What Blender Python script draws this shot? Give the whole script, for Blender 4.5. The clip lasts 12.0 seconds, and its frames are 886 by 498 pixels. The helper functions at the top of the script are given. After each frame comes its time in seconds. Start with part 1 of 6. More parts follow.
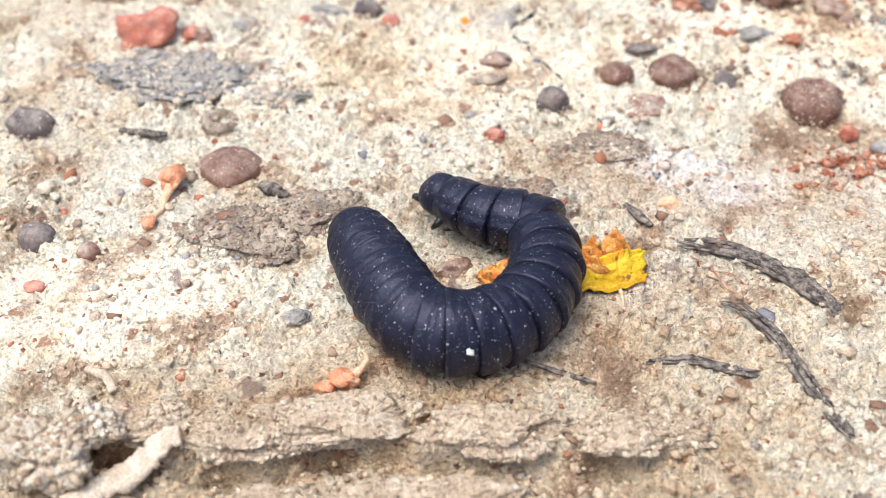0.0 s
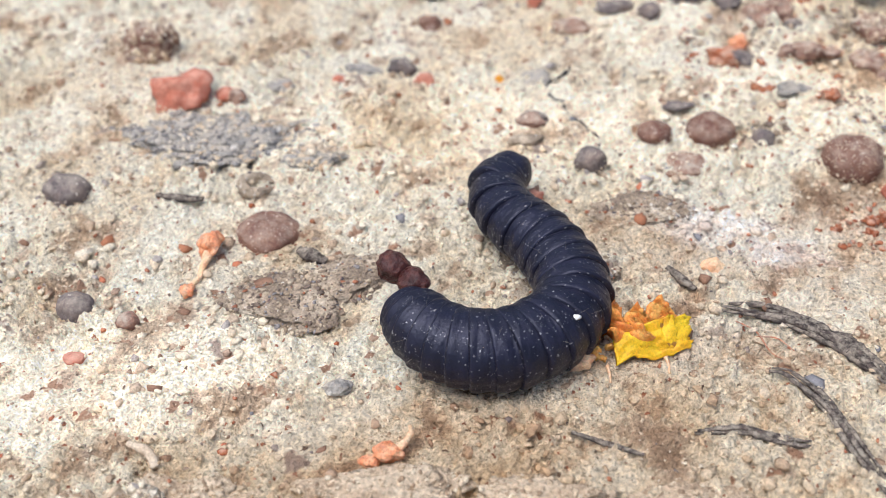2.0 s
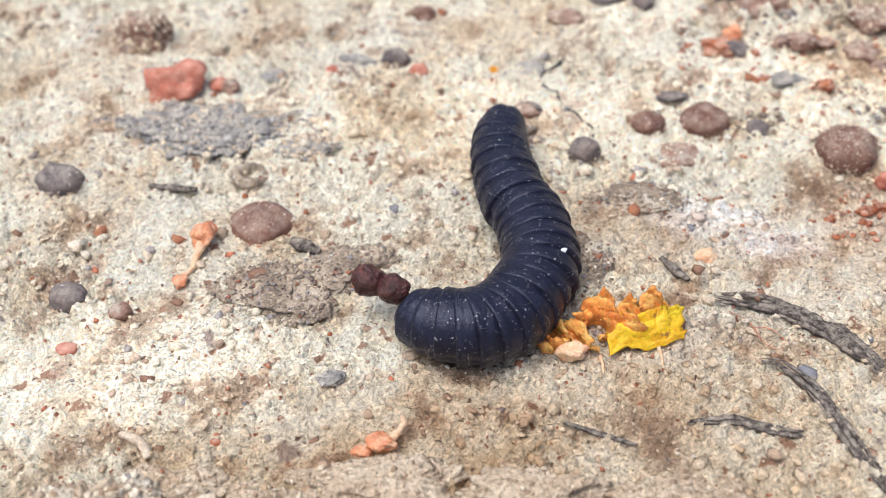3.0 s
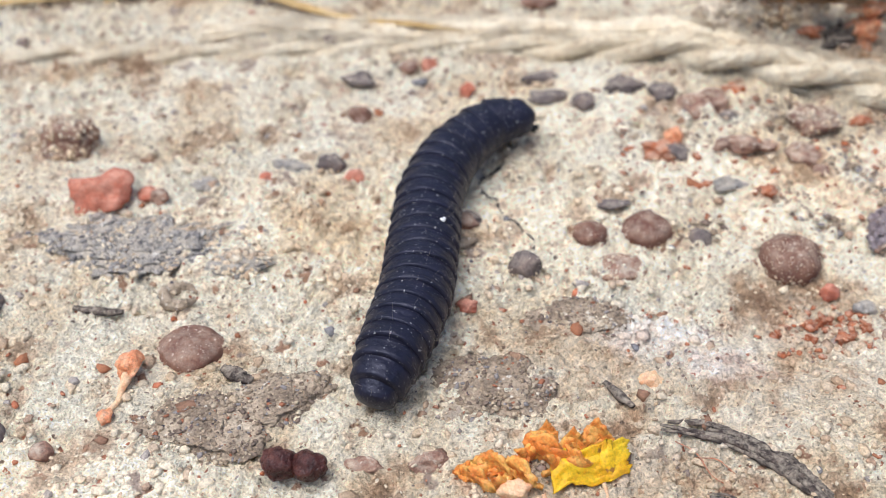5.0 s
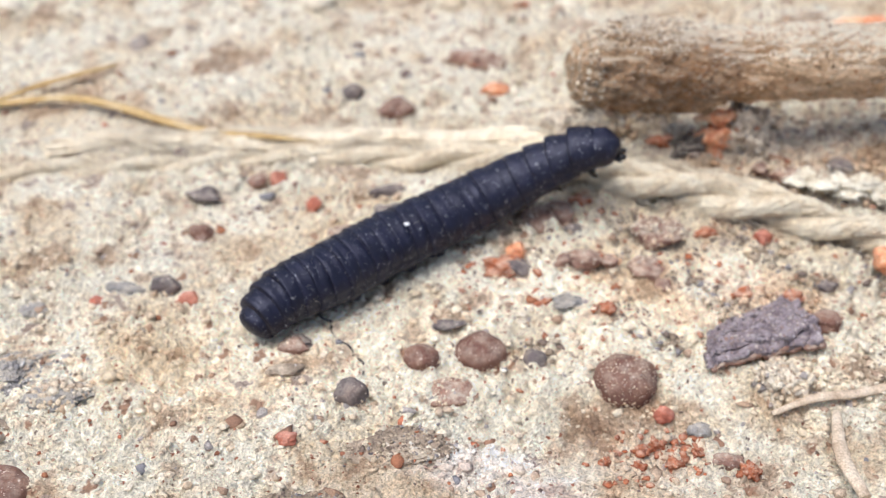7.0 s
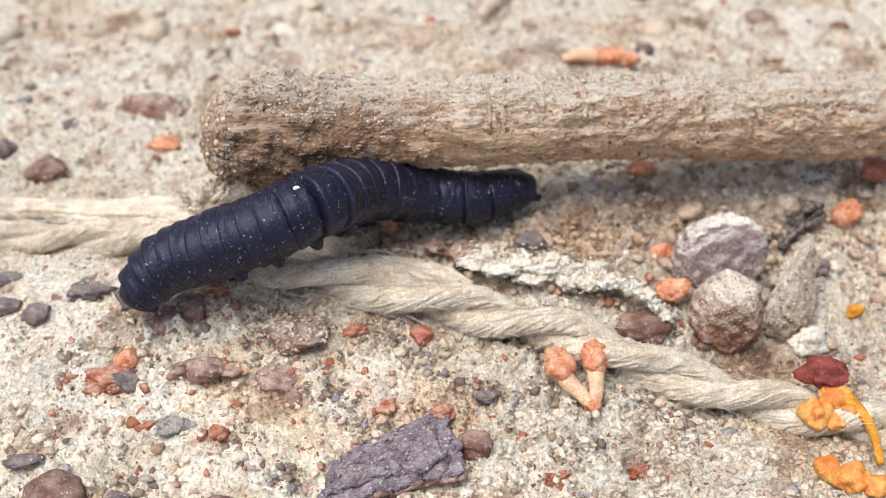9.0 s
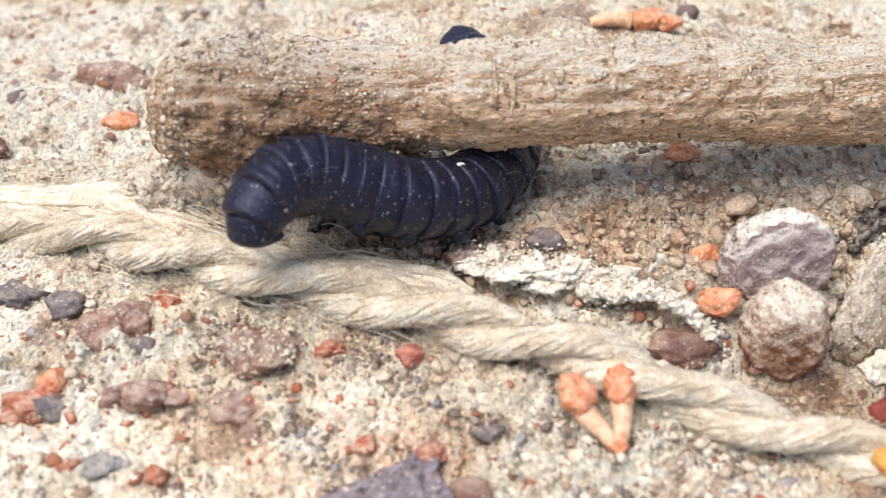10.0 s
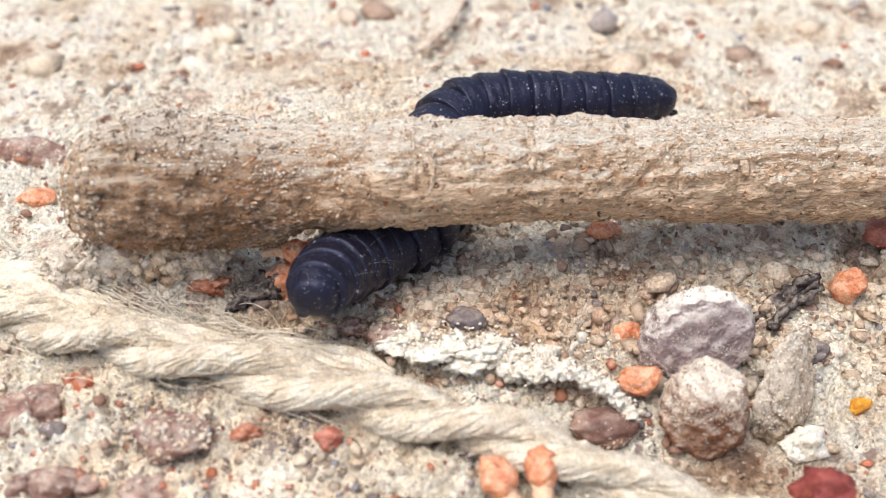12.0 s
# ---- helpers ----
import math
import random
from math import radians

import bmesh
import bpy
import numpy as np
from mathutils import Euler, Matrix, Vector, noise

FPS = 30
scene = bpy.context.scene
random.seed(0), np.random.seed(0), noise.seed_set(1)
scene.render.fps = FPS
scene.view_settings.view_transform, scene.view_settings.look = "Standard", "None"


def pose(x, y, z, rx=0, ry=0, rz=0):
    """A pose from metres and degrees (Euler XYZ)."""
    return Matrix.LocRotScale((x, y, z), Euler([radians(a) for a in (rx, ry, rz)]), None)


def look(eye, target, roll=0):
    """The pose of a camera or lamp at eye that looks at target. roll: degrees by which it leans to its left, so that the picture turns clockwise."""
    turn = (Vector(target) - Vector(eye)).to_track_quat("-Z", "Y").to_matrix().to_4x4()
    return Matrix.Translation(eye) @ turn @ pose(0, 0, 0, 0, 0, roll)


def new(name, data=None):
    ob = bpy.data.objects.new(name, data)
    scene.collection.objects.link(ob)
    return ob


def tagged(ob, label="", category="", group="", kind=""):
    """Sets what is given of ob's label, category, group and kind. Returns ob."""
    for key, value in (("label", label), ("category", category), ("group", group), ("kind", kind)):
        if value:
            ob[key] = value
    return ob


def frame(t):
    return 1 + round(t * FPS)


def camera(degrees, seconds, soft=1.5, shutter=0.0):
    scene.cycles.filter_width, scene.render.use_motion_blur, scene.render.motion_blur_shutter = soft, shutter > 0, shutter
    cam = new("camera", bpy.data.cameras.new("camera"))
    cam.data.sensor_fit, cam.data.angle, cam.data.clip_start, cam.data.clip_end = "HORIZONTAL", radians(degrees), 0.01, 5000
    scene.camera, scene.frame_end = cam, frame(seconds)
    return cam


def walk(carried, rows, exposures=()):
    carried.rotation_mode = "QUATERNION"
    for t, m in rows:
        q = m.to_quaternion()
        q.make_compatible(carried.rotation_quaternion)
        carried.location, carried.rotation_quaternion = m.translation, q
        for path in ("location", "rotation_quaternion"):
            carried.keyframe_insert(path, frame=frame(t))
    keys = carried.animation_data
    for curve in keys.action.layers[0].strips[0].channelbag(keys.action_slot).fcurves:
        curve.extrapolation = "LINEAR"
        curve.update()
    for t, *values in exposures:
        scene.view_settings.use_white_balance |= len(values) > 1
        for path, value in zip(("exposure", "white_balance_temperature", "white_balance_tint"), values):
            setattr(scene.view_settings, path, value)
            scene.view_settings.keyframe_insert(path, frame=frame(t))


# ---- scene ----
MM = 0.001

# the camera: seconds, x, y, z in millimetres, pitch, roll, yaw in degrees
cam = camera(40.0, 12.0, 0.85)
PATH = [
    (0.0, 0.00, 0.00, 72.50, -44.294, -0.877, 0.000),
    (0.5, 0.67, 0.60, 72.78, -44.400, -0.797, -0.429),
    (1.0, -0.51, 1.08, 73.49, -43.789, -1.481, 0.434),
    (1.5, -1.31, 1.23, 73.59, -43.624, -1.880, 1.136),
    (2.0, -2.01, 2.87, 74.08, -42.861, -2.123, 1.027),
    (2.5, -1.52, 2.79, 73.91, -43.399, -2.066, 0.941),
    (4.5, -2.70, 5.96, 74.74, -42.166, -1.064, -0.925),
    (5.0, -0.65, 10.87, 77.49, -41.826, -0.385, -2.608),
    (5.5, 3.45, 14.70, 78.98, -40.888, -0.206, -3.108),
    (6.0, 6.60, 15.72, 78.81, -40.184, 0.063, -3.282),
    (6.5, 9.43, 15.52, 78.51, -38.742, 0.195, -3.957),
    (8.5, 36.24, 21.86, 87.38, -39.050, -1.322, -4.850),
    (9.0, 47.65, 36.21, 78.04, -41.085, -0.195, -6.108),
    (9.5, 54.75, 49.33, 68.80, -42.161, 0.112, -6.061),
    (10.0, 52.76, 51.59, 66.51, -42.098, -1.466, -3.479),
    (10.5, 53.06, 51.89, 66.45, -41.046, -0.679, -4.860),
    (11.0, 52.89, 52.07, 66.14, -40.655, -0.280, -5.268),
    (11.5, 52.76, 52.52, 66.53, -40.016, -0.155, -5.501),
    (12.0, 54.26, 52.70, 66.91, -39.084, 0.823, -7.304),
]
# the camera's own brightening: seconds, stops
LIGHT = [(0.0, 0.05, 6150, 10), (1.0, 0.01, 6150, 10), (1.5, -0.10, 6150, 10), (2.0, -0.22, 6150, 10), (2.5, -0.21, 6150, 10), (4.5, -0.16, 6150, 10), (5.0, -0.30, 6150, 10), (5.5, -0.30, 6150, 10), (6.5, -0.24, 6150, 10), (8.5, -0.13, 6230, 13), (9.0, -0.26, 6230, 13), (9.5, -0.23, 6230, 13), (10.0, -0.08, 6230, 13), (10.5, 0.31, 6230, 13), (11.0, 0.21, 6230, 13), (11.5, 0.12, 6230, 13), (12.0, -0.02, 6230, 13)]
walk(cam, [(t, pose(x * MM, y * MM, z * MM, 90 + pitch, 0, yaw) @ pose(0, 0, 0, 0, 0, roll)) for t, x, y, z, pitch, roll, yaw in PATH], LIGHT)
cam.data.dof.use_dof = True
cam.data.dof.focus_distance = 0.0995
cam.data.dof.aperture_fstop = 33.0

# ---- light: a bright overcast day ----
sky = bpy.data.worlds.new("sky")
scene.world = sky
sky.use_nodes = True
SN = sky.node_tree.nodes
tex = SN.new("ShaderNodeTexSky")
tex.sky_type = "NISHITA"
tex.sun_disc = False
tex.sun_elevation = radians(76)
tex.sun_rotation = radians(248)
tex.dust_density = 5.0
tex.air_density = 1.0
tex.ozone_density = 1.0
SN["Background"].inputs["Strength"].default_value = 0.175
sky.node_tree.links.new(tex.outputs[0], SN["Background"].inputs["Color"])
sun = new("sun", bpy.data.lights.new("sun", "SUN"))
sun.data.energy, sun.data.angle, sun.data.color = 2.5, radians(44), (1.0, 0.99, 0.97)
sun.matrix_world = look((-0.30, -0.12, 0.94), (0, 0, 0))


# ---- materials ----
def ramp_of(nodes, stops):
    r = nodes.new("ShaderNodeValToRGB")
    while len(r.color_ramp.elements) < len(stops):
        r.color_ramp.elements.new(0.5)
    for e, (p, c) in zip(r.color_ramp.elements, stops):
        e.position, e.color = p, (*c, 1)
    return r


def material(name, stops, size, rough=0.8, grain=0.25, bump=0.12, specks=None, dust=None, per_island=None,
             metal=0.0, sheen=0.0, stretch=None, spec=0.4, sub=0.0, rough_var=0.12, stain=None, spots=(), cells=None, dust_from=0.1, dust_patch=(0.42, 0.62), contrast=(0.62, 1.25), spec_tint=None, shifted=True):
    """A weathered surface. stops: colours from a patchy noise of that size in millimetres; grain: the size of
    the fine grain; bump: its relief in millimetres; specks: (size, share, colour); dust: (colour, amount) on what faces up."""
    m = bpy.data.materials.new(name)
    m.use_nodes = True
    n, l = m.node_tree.nodes, m.node_tree.links
    out = n["Principled BSDF"]
    co = n.new("ShaderNodeTexCoord")
    info = n.new("ShaderNodeObjectInfo")
    shift = n.new("ShaderNodeVectorMath")
    shift.operation = "SCALE"
    shift.inputs[0].default_value = (0.31, 0.17, 0.23) if shifted else (0, 0, 0)
    l.new(info.outputs["Random"], shift.inputs["Scale"])
    add = n.new("ShaderNodeVectorMath")
    l.new(co.outputs["Object"], add.inputs[0])
    l.new(shift.outputs[0], add.inputs[1])
    plain = where = add.outputs[0]
    if stretch:
        mp = n.new("ShaderNodeMapping")
        mp.inputs["Scale"].default_value = stretch
        l.new(where, mp.inputs["Vector"])
        where = mp.outputs[0]

    def noisy(mm, detail=6, r=0.6):
        t = n.new("ShaderNodeTexNoise")
        t.inputs["Scale"].default_value = 1 / (mm * MM)
        t.inputs["Detail"].default_value = detail
        t.inputs["Roughness"].default_value = r
        l.new(where, t.inputs["Vector"])
        return t.outputs["Fac"]

    def mixed(fac, a, b, mode="MIX"):
        x = n.new("ShaderNodeMix")
        x.data_type, x.blend_type = "RGBA", mode
        for socket, v in ((x.inputs["Factor"], fac), (x.inputs[6], a), (x.inputs[7], b)):
            if hasattr(v, "is_linked"):
                l.new(v, socket)
            else:
                socket.default_value = v if isinstance(v, float) else (*v, 1)
        return x.outputs[2]

    def ranged(v, a, b, lo=0.0, hi=1.0):
        x = n.new("ShaderNodeMapRange")
        for k, val in ((1, a), (2, b), (3, lo), (4, hi)):
            x.inputs[k].default_value = val
        l.new(v, x.inputs[0])
        return x.outputs[0]

    big = noisy(size, 8, 0.65)
    first = ramp_of(n, stops)
    if per_island:
        geo = n.new("ShaderNodeNewGeometry")
        l.new(geo.outputs["Random Per Island"], first.inputs[0])
        first.color_ramp.interpolation = "CONSTANT"
    else:
        l.new(big, first.inputs[0])
    colour = first.outputs[0]
    fine = noisy(grain, 5, 0.7)
    tone = ranged(fine, 0.3, 0.7, *contrast)
    tint = n.new("ShaderNodeCombineColor")
    for k in range(3):
        l.new(tone, tint.inputs[k])
    colour = mixed(0.85, colour, tint.outputs[0], "MULTIPLY")
    if stain:
        wide = ramp_of(n, stain[1])
        l.new(noisy(stain[0], 7, 0.6), wide.inputs[0])
        colour = mixed(1.0, colour, wide.outputs[0], "MULTIPLY")
    if cells:
        v = n.new("ShaderNodeTexVoronoi")
        v.inputs["Scale"].default_value = 1 / (cells * MM)
        l.new(plain, v.inputs["Vector"])
        grey = n.new("ShaderNodeSeparateColor")
        l.new(v.outputs["Color"], grey.inputs[0])
        tone = ranged(grey.outputs[1], 0.0, 1.0, 0.84, 1.16)
        tint = n.new("ShaderNodeCombineColor")
        for k in range(3):
            l.new(tone, tint.inputs[k])
        colour = mixed(0.8, colour, tint.outputs[0], "MULTIPLY")
    if specks:
        for mm, share, c in specks:
            v = n.new("ShaderNodeTexVoronoi")
            v.inputs["Scale"].default_value = 1 / (mm * MM)
            stir = n.new("ShaderNodeTexNoise")
            stir.inputs["Scale"].default_value = 1.6 / (mm * MM)
            l.new(plain, stir.inputs["Vector"])
            moved = n.new("ShaderNodeVectorMath")
            moved.operation = "MULTIPLY_ADD"
            moved.inputs[1].default_value = (mm * 1.3 * MM,) * 3
            l.new(stir.outputs["Color"], moved.inputs[0])
            l.new(plain, moved.inputs[2])
            l.new(moved.outputs[0], v.inputs["Vector"])
            pick = n.new("ShaderNodeSeparateColor")
            l.new(v.outputs["Color"], pick.inputs[0])
            chosen = ranged(pick.outputs[0], 1 - share - 0.01, 1 - share + 0.01)
            near = ranged(v.outputs["Distance"], 0.42, 0.28)
            both = n.new("ShaderNodeMath")
            both.operation = "MULTIPLY"
            l.new(chosen, both.inputs[0])
            l.new(near, both.inputs[1])
            colour = mixed(both.outputs[0], colour, c)
    if dust:
        geo = n.new("ShaderNodeNewGeometry")
        split = n.new("ShaderNodeSeparateXYZ")
        l.new(geo.outputs["Normal"], split.inputs[0])
        top = ranged(split.outputs[2], dust_from, 0.95)
        patch = ranged(noisy(size * 0.5 + 0.3, 7, 0.7), *dust_patch, 0.0, dust[1])
        both = n.new("ShaderNodeMath")
        both.operation = "MULTIPLY"
        l.new(top, both.inputs[0])
        l.new(patch, both.inputs[1])
        colour = mixed(both.outputs[0], colour, dust[0])
    for x, y, rx, ry, c, amount in spots:
        mp = n.new("ShaderNodeMapping")
        mp.vector_type = "POINT"
        mp.inputs["Location"].default_value = (-x / rx, -y / ry, 0)
        mp.inputs["Scale"].default_value = (1 / (rx * MM), 1 / (ry * MM), 0)
        l.new(co.outputs["Object"], mp.inputs["Vector"])
        far = n.new("ShaderNodeVectorMath")
        far.operation = "LENGTH"
        l.new(mp.outputs[0], far.inputs[0])
        torn = n.new("ShaderNodeMath")
        torn.operation = "MULTIPLY_ADD"
        torn.inputs[1].default_value = 2.2
        l.new(noisy(min(rx, ry) * 0.8, 6, 0.65), torn.inputs[0])
        l.new(far.outputs["Value"], torn.inputs[2])
        colour = mixed(ranged(torn.outputs[0], 2.2, 1.5, 0.0, amount), colour, c, "MULTIPLY")
    l.new(colour, out.inputs["Base Color"])
    l.new(ranged(fine, 0.3, 0.7, rough - rough_var, min(1.0, rough + rough_var)), out.inputs["Roughness"])
    out.inputs["Metallic"].default_value = metal
    out.inputs["Specular IOR Level"].default_value = spec
    if spec_tint:
        out.inputs["Specular Tint"].default_value = (*spec_tint, 1)
    out.inputs["Sheen Weight"].default_value = sheen
    if sub:
        out.inputs["Subsurface Weight"].default_value = sub
        out.inputs["Subsurface Radius"].default_value = (0.001, 0.0005, 0.0002)
        out.inputs["Subsurface Scale"].default_value = 0.5
    b1 = n.new("ShaderNodeBump")
    b1.inputs["Strength"].default_value = 0.8
    b1.inputs["Distance"].default_value = bump * MM
    l.new(fine, b1.inputs["Height"])
    b2 = n.new("ShaderNodeBump")
    b2.inputs["Strength"].default_value = 0.7
    b2.inputs["Distance"].default_value = bump * 2.5 * MM
    l.new(noisy(grain * 4, 4, 0.6), b2.inputs["Height"])
    if cells:
        last = b2
        for mm, deep in ((cells, 0.18), (cells * 0.45, 0.10)):
            v = n.new("ShaderNodeTexVoronoi")
            v.inputs["Scale"].default_value = 1 / (mm * MM)
            l.new(plain, v.inputs["Vector"])
            b3 = n.new("ShaderNodeBump")
            b3.invert = True
            b3.inputs["Strength"].default_value = 0.9
            b3.inputs["Distance"].default_value = deep * MM
            l.new(v.outputs["Distance"], b3.inputs["Height"])
            l.new(last.outputs[0], b3.inputs["Normal"])
            last = b3
        b2 = last
    l.new(b2.outputs[0], b1.inputs["Normal"])
    l.new(b1.outputs[0], out.inputs["Normal"])
    return m


CREAM, PALE = (0.84, 0.735, 0.57), (0.94, 0.88, 0.745)
# broad patches of the ground: x, y, half widths, tint, strength
PATCHES = [(-4, 51, 46, 14, (0.76, 0.67, 0.58), 0.85), (10, 62, 28, 8, (0.86, 0.78, 0.71), 0.6), (-6, 62, 24, 6, (0.86, 0.78, 0.71), 0.6), (15, 71, 13, 5, (0.78, 0.70, 0.66), 0.7), (-1, 78, 6, 9, (0.82, 0.74, 0.67), 0.5), (18, 68, 26, 9, (0.84, 0.77, 0.71), 0.3), (36, 87, 7, 4, (0.84, 0.64, 0.54), 0.4), (30, 80, 18, 7, (0.82, 0.72, 0.68), 0.5), (21, 86, 6, 3.5, (1.10, 1.14, 1.32), 0.8), (27, 82, 5, 2.6, (1.12, 1.16, 1.34), 0.9), (13, 83, 9, 5, (0.80, 0.74, 0.74), 0.5),
           (-30, 68, 18, 9, (1.25, 1.24, 1.22), 0.9), (0, 100, 34, 10, (1.2, 1.2, 1.18), 0.8), (48, 98, 22, 8, (1.15, 1.15, 1.13), 0.7), (18, 118, 22, 6, (1.15, 1.15, 1.13), 0.7),
           (40, 106, 18, 7, (1.2, 1.2, 1.19), 0.9), (52, 104, 9, 4, (0.84, 0.68, 0.60), 0.7), (72, 123, 24, 6, (0.80, 0.65, 0.55), 0.7), (88, 109, 10, 6, (0.62, 0.54, 0.49), 0.7), (-17, 80, 10, 7, (0.78, 0.71, 0.64), 0.5), (50, 125, 5, 3, (0.5, 0.38, 0.32), 0.6)]
STAIN = (15.0, [(0.0, (1.0, 1.0, 1.0)), (0.49, (1.0, 1.0, 0.98)), (0.57, (0.92, 0.86, 0.78)), (0.68, (0.80, 0.71, 0.61))])
M_SOIL = material("crusted_soil", [(0.26, (0.26, 0.175, 0.125)), (0.35, (0.46, 0.34, 0.24)), (0.41, (0.68, 0.54, 0.40)), (0.45, (0.90, 0.80, 0.615)), (0.52, (0.98, 0.92, 0.76)), (0.62, (0.94, 0.845, 0.66)), (0.69, (0.60, 0.44, 0.325)), (0.80, (0.35, 0.26, 0.21))], 8.0,
                  rough=0.95, grain=0.34, bump=0.5, spec=0.15, contrast=(0.5, 1.5),
                  specks=[(0.55, 0.05, (0.40, 0.17, 0.10)), (0.6, 0.035, (0.22, 0.16, 0.12)), (1.7, 0.07, (0.44, 0.27, 0.18)), (2.6, 0.05, (0.46, 0.36, 0.29))],
                  stain=STAIN, cells=0.75,
                  spots=PATCHES, shifted=False)
M_GRIT = material("loose_grit", [(0.0, CREAM), (0.36, PALE), (0.60, (0.62, 0.51, 0.37)), (0.82, (0.42, 0.31, 0.22)), (0.90, (0.45, 0.2, 0.12)),
                                 (0.94, (0.30, 0.27, 0.26)), (0.975, (0.80, 0.74, 0.63))], 1.0, rough=0.85, grain=0.15, bump=0.05, per_island=True, spec=0.3, spots=PATCHES, stain=STAIN, shifted=False)
M_GRAVEL = material("small_gravel", [(0.0, (0.30, 0.17, 0.11)), (0.3, (0.40, 0.17, 0.09)), (0.5, (0.22, 0.16, 0.14)), (0.66, (0.48, 0.33, 0.22)),
                                     (0.8, (0.26, 0.25, 0.26)), (0.9, (0.55, 0.20, 0.11))], 1.0, rough=0.8, grain=0.2, bump=0.06, per_island=True, spec=0.3)
M_CRUMB = material("soil_crumb", [(0.0, CREAM), (0.3, (0.89, 0.79, 0.63)), (0.5, (0.78, 0.64, 0.475)), (0.74, (0.64, 0.50, 0.37)), (0.90, (0.48, 0.34, 0.25)), (0.96, (0.46, 0.41, 0.38))], 1.0, rough=0.95, grain=0.3, bump=0.2, per_island=True, spec=0.15, contrast=(0.5, 1.38), spots=PATCHES, stain=STAIN, shifted=False)
M_CRUMBDARK = material("dark_soil_crumb", [(0.0, (0.36, 0.28, 0.20)), (0.3, (0.48, 0.38, 0.275)), (0.5, (0.25, 0.19, 0.15)), (0.7, (0.58, 0.48, 0.35)), (0.86, (0.34, 0.31, 0.30)), (0.95, (0.40, 0.17, 0.10))], 1.0, rough=0.95, grain=0.3, bump=0.15, per_island=True, spec=0.15)
DUST = (0.70, 0.61, 0.48)
M_NODULE = material("ironstone", [(0.3, (0.12, 0.05, 0.038)), (0.5, (0.20, 0.095, 0.065)), (0.7, (0.30, 0.165, 0.11))], 2.0, rough=0.7, grain=0.22, bump=0.06,
                    dust=(DUST, 0.3), specks=[(0.35, 0.07, (0.58, 0.47, 0.38)), (0.2, 0.08, (0.5, 0.38, 0.30))])
M_DARK = material("dark_ironstone", [(0.3, (0.09, 0.075, 0.075)), (0.5, (0.15, 0.12, 0.115)), (0.7, (0.24, 0.18, 0.15))], 1.6, rough=0.72, grain=0.2, bump=0.06,
                  dust=(DUST, 0.35), specks=[(0.35, 0.08, (0.6, 0.53, 0.45))])
M_REDBROWN = material("red_brown_stone", [(0.3, (0.15, 0.075, 0.058)), (0.45, (0.27, 0.145, 0.105)), (0.56, (0.36, 0.20, 0.14)), (0.7, (0.52, 0.38, 0.28))], 1.3, rough=0.75, grain=0.22, bump=0.12, contrast=(0.5, 1.35),
                      dust=(DUST, 0.6), specks=[(0.4, 0.06, (0.6, 0.5, 0.4))])
M_BRICK = material("brick_red_stone", [(0.3, (0.36, 0.10, 0.06)), (0.5, (0.52, 0.17, 0.105)), (0.7, (0.66, 0.32, 0.23))], 1.5, rough=0.85, grain=0.25, bump=0.08,
                   dust=((0.74, 0.5, 0.38), 0.4))
M_REDSOIL = material("crumbled_red_soil", [(0.3, (0.30, 0.08, 0.035)), (0.5, (0.46, 0.145, 0.065)), (0.7, (0.58, 0.25, 0.13))], 0.8, rough=0.9, grain=0.25, bump=0.1, dust=(DUST, 0.5), spec=0.2)
M_ORANGE = material("shrivelled_orange", [(0.3, (0.60, 0.17, 0.07)), (0.46, (0.82, 0.31, 0.14)), (0.56, (0.89, 0.45, 0.25)), (0.72, (0.92, 0.62, 0.42))], 0.9, rough=0.42, grain=0.25, bump=0.14, sub=0.1, contrast=(0.5, 1.35), dust=(DUST, 0.15))
M_DEEPRED = material("dried_red_petal", [(0.3, (0.16, 0.03, 0.025)), (0.5, (0.30, 0.06, 0.045)), (0.7, (0.45, 0.13, 0.08))], 1.0, rough=0.55, grain=0.2, bump=0.1, sub=0.1)
M_STALK = material("pale_orange_stalk", [(0.3, (0.80, 0.40, 0.20)), (0.5, (0.84, 0.60, 0.38)), (0.75, (0.74, 0.28, 0.12))], 1.4, rough=0.55, grain=0.2, bump=0.05, sub=0.15)
M_YELLOW = material("yellow_petal", [(0.28, (0.74, 0.27, 0.03)), (0.42, (0.76, 0.38, 0.01)), (0.52, (0.82, 0.50, 0.012)), (0.7, (0.86, 0.60, 0.025))], 2.2, rough=0.5, grain=0.25, bump=0.06, sub=0.2,
                    specks=[(0.8, 0.05, (0.35, 0.16, 0.03))])
M_PETALORANGE = material("orange_petal", [(0.3, (0.66, 0.16, 0.04)), (0.46, (0.84, 0.30, 0.06)), (0.6, (0.90, 0.52, 0.14)), (0.75, (0.82, 0.26, 0.10))], 1.6, rough=0.5, grain=0.25, bump=0.07, sub=0.2)
M_GREYSTONE = material("grey_shale", [(0.3, (0.22, 0.21, 0.20)), (0.46, (0.36, 0.34, 0.315)), (0.58, (0.50, 0.455, 0.395)), (0.72, (0.64, 0.56, 0.45))], 2.5, rough=0.9, grain=0.4, bump=0.3, cells=0.7, spec=0.2,
                       dust=(DUST, 0.6), specks=[(0.5, 0.06, (0.75, 0.72, 0.66))])
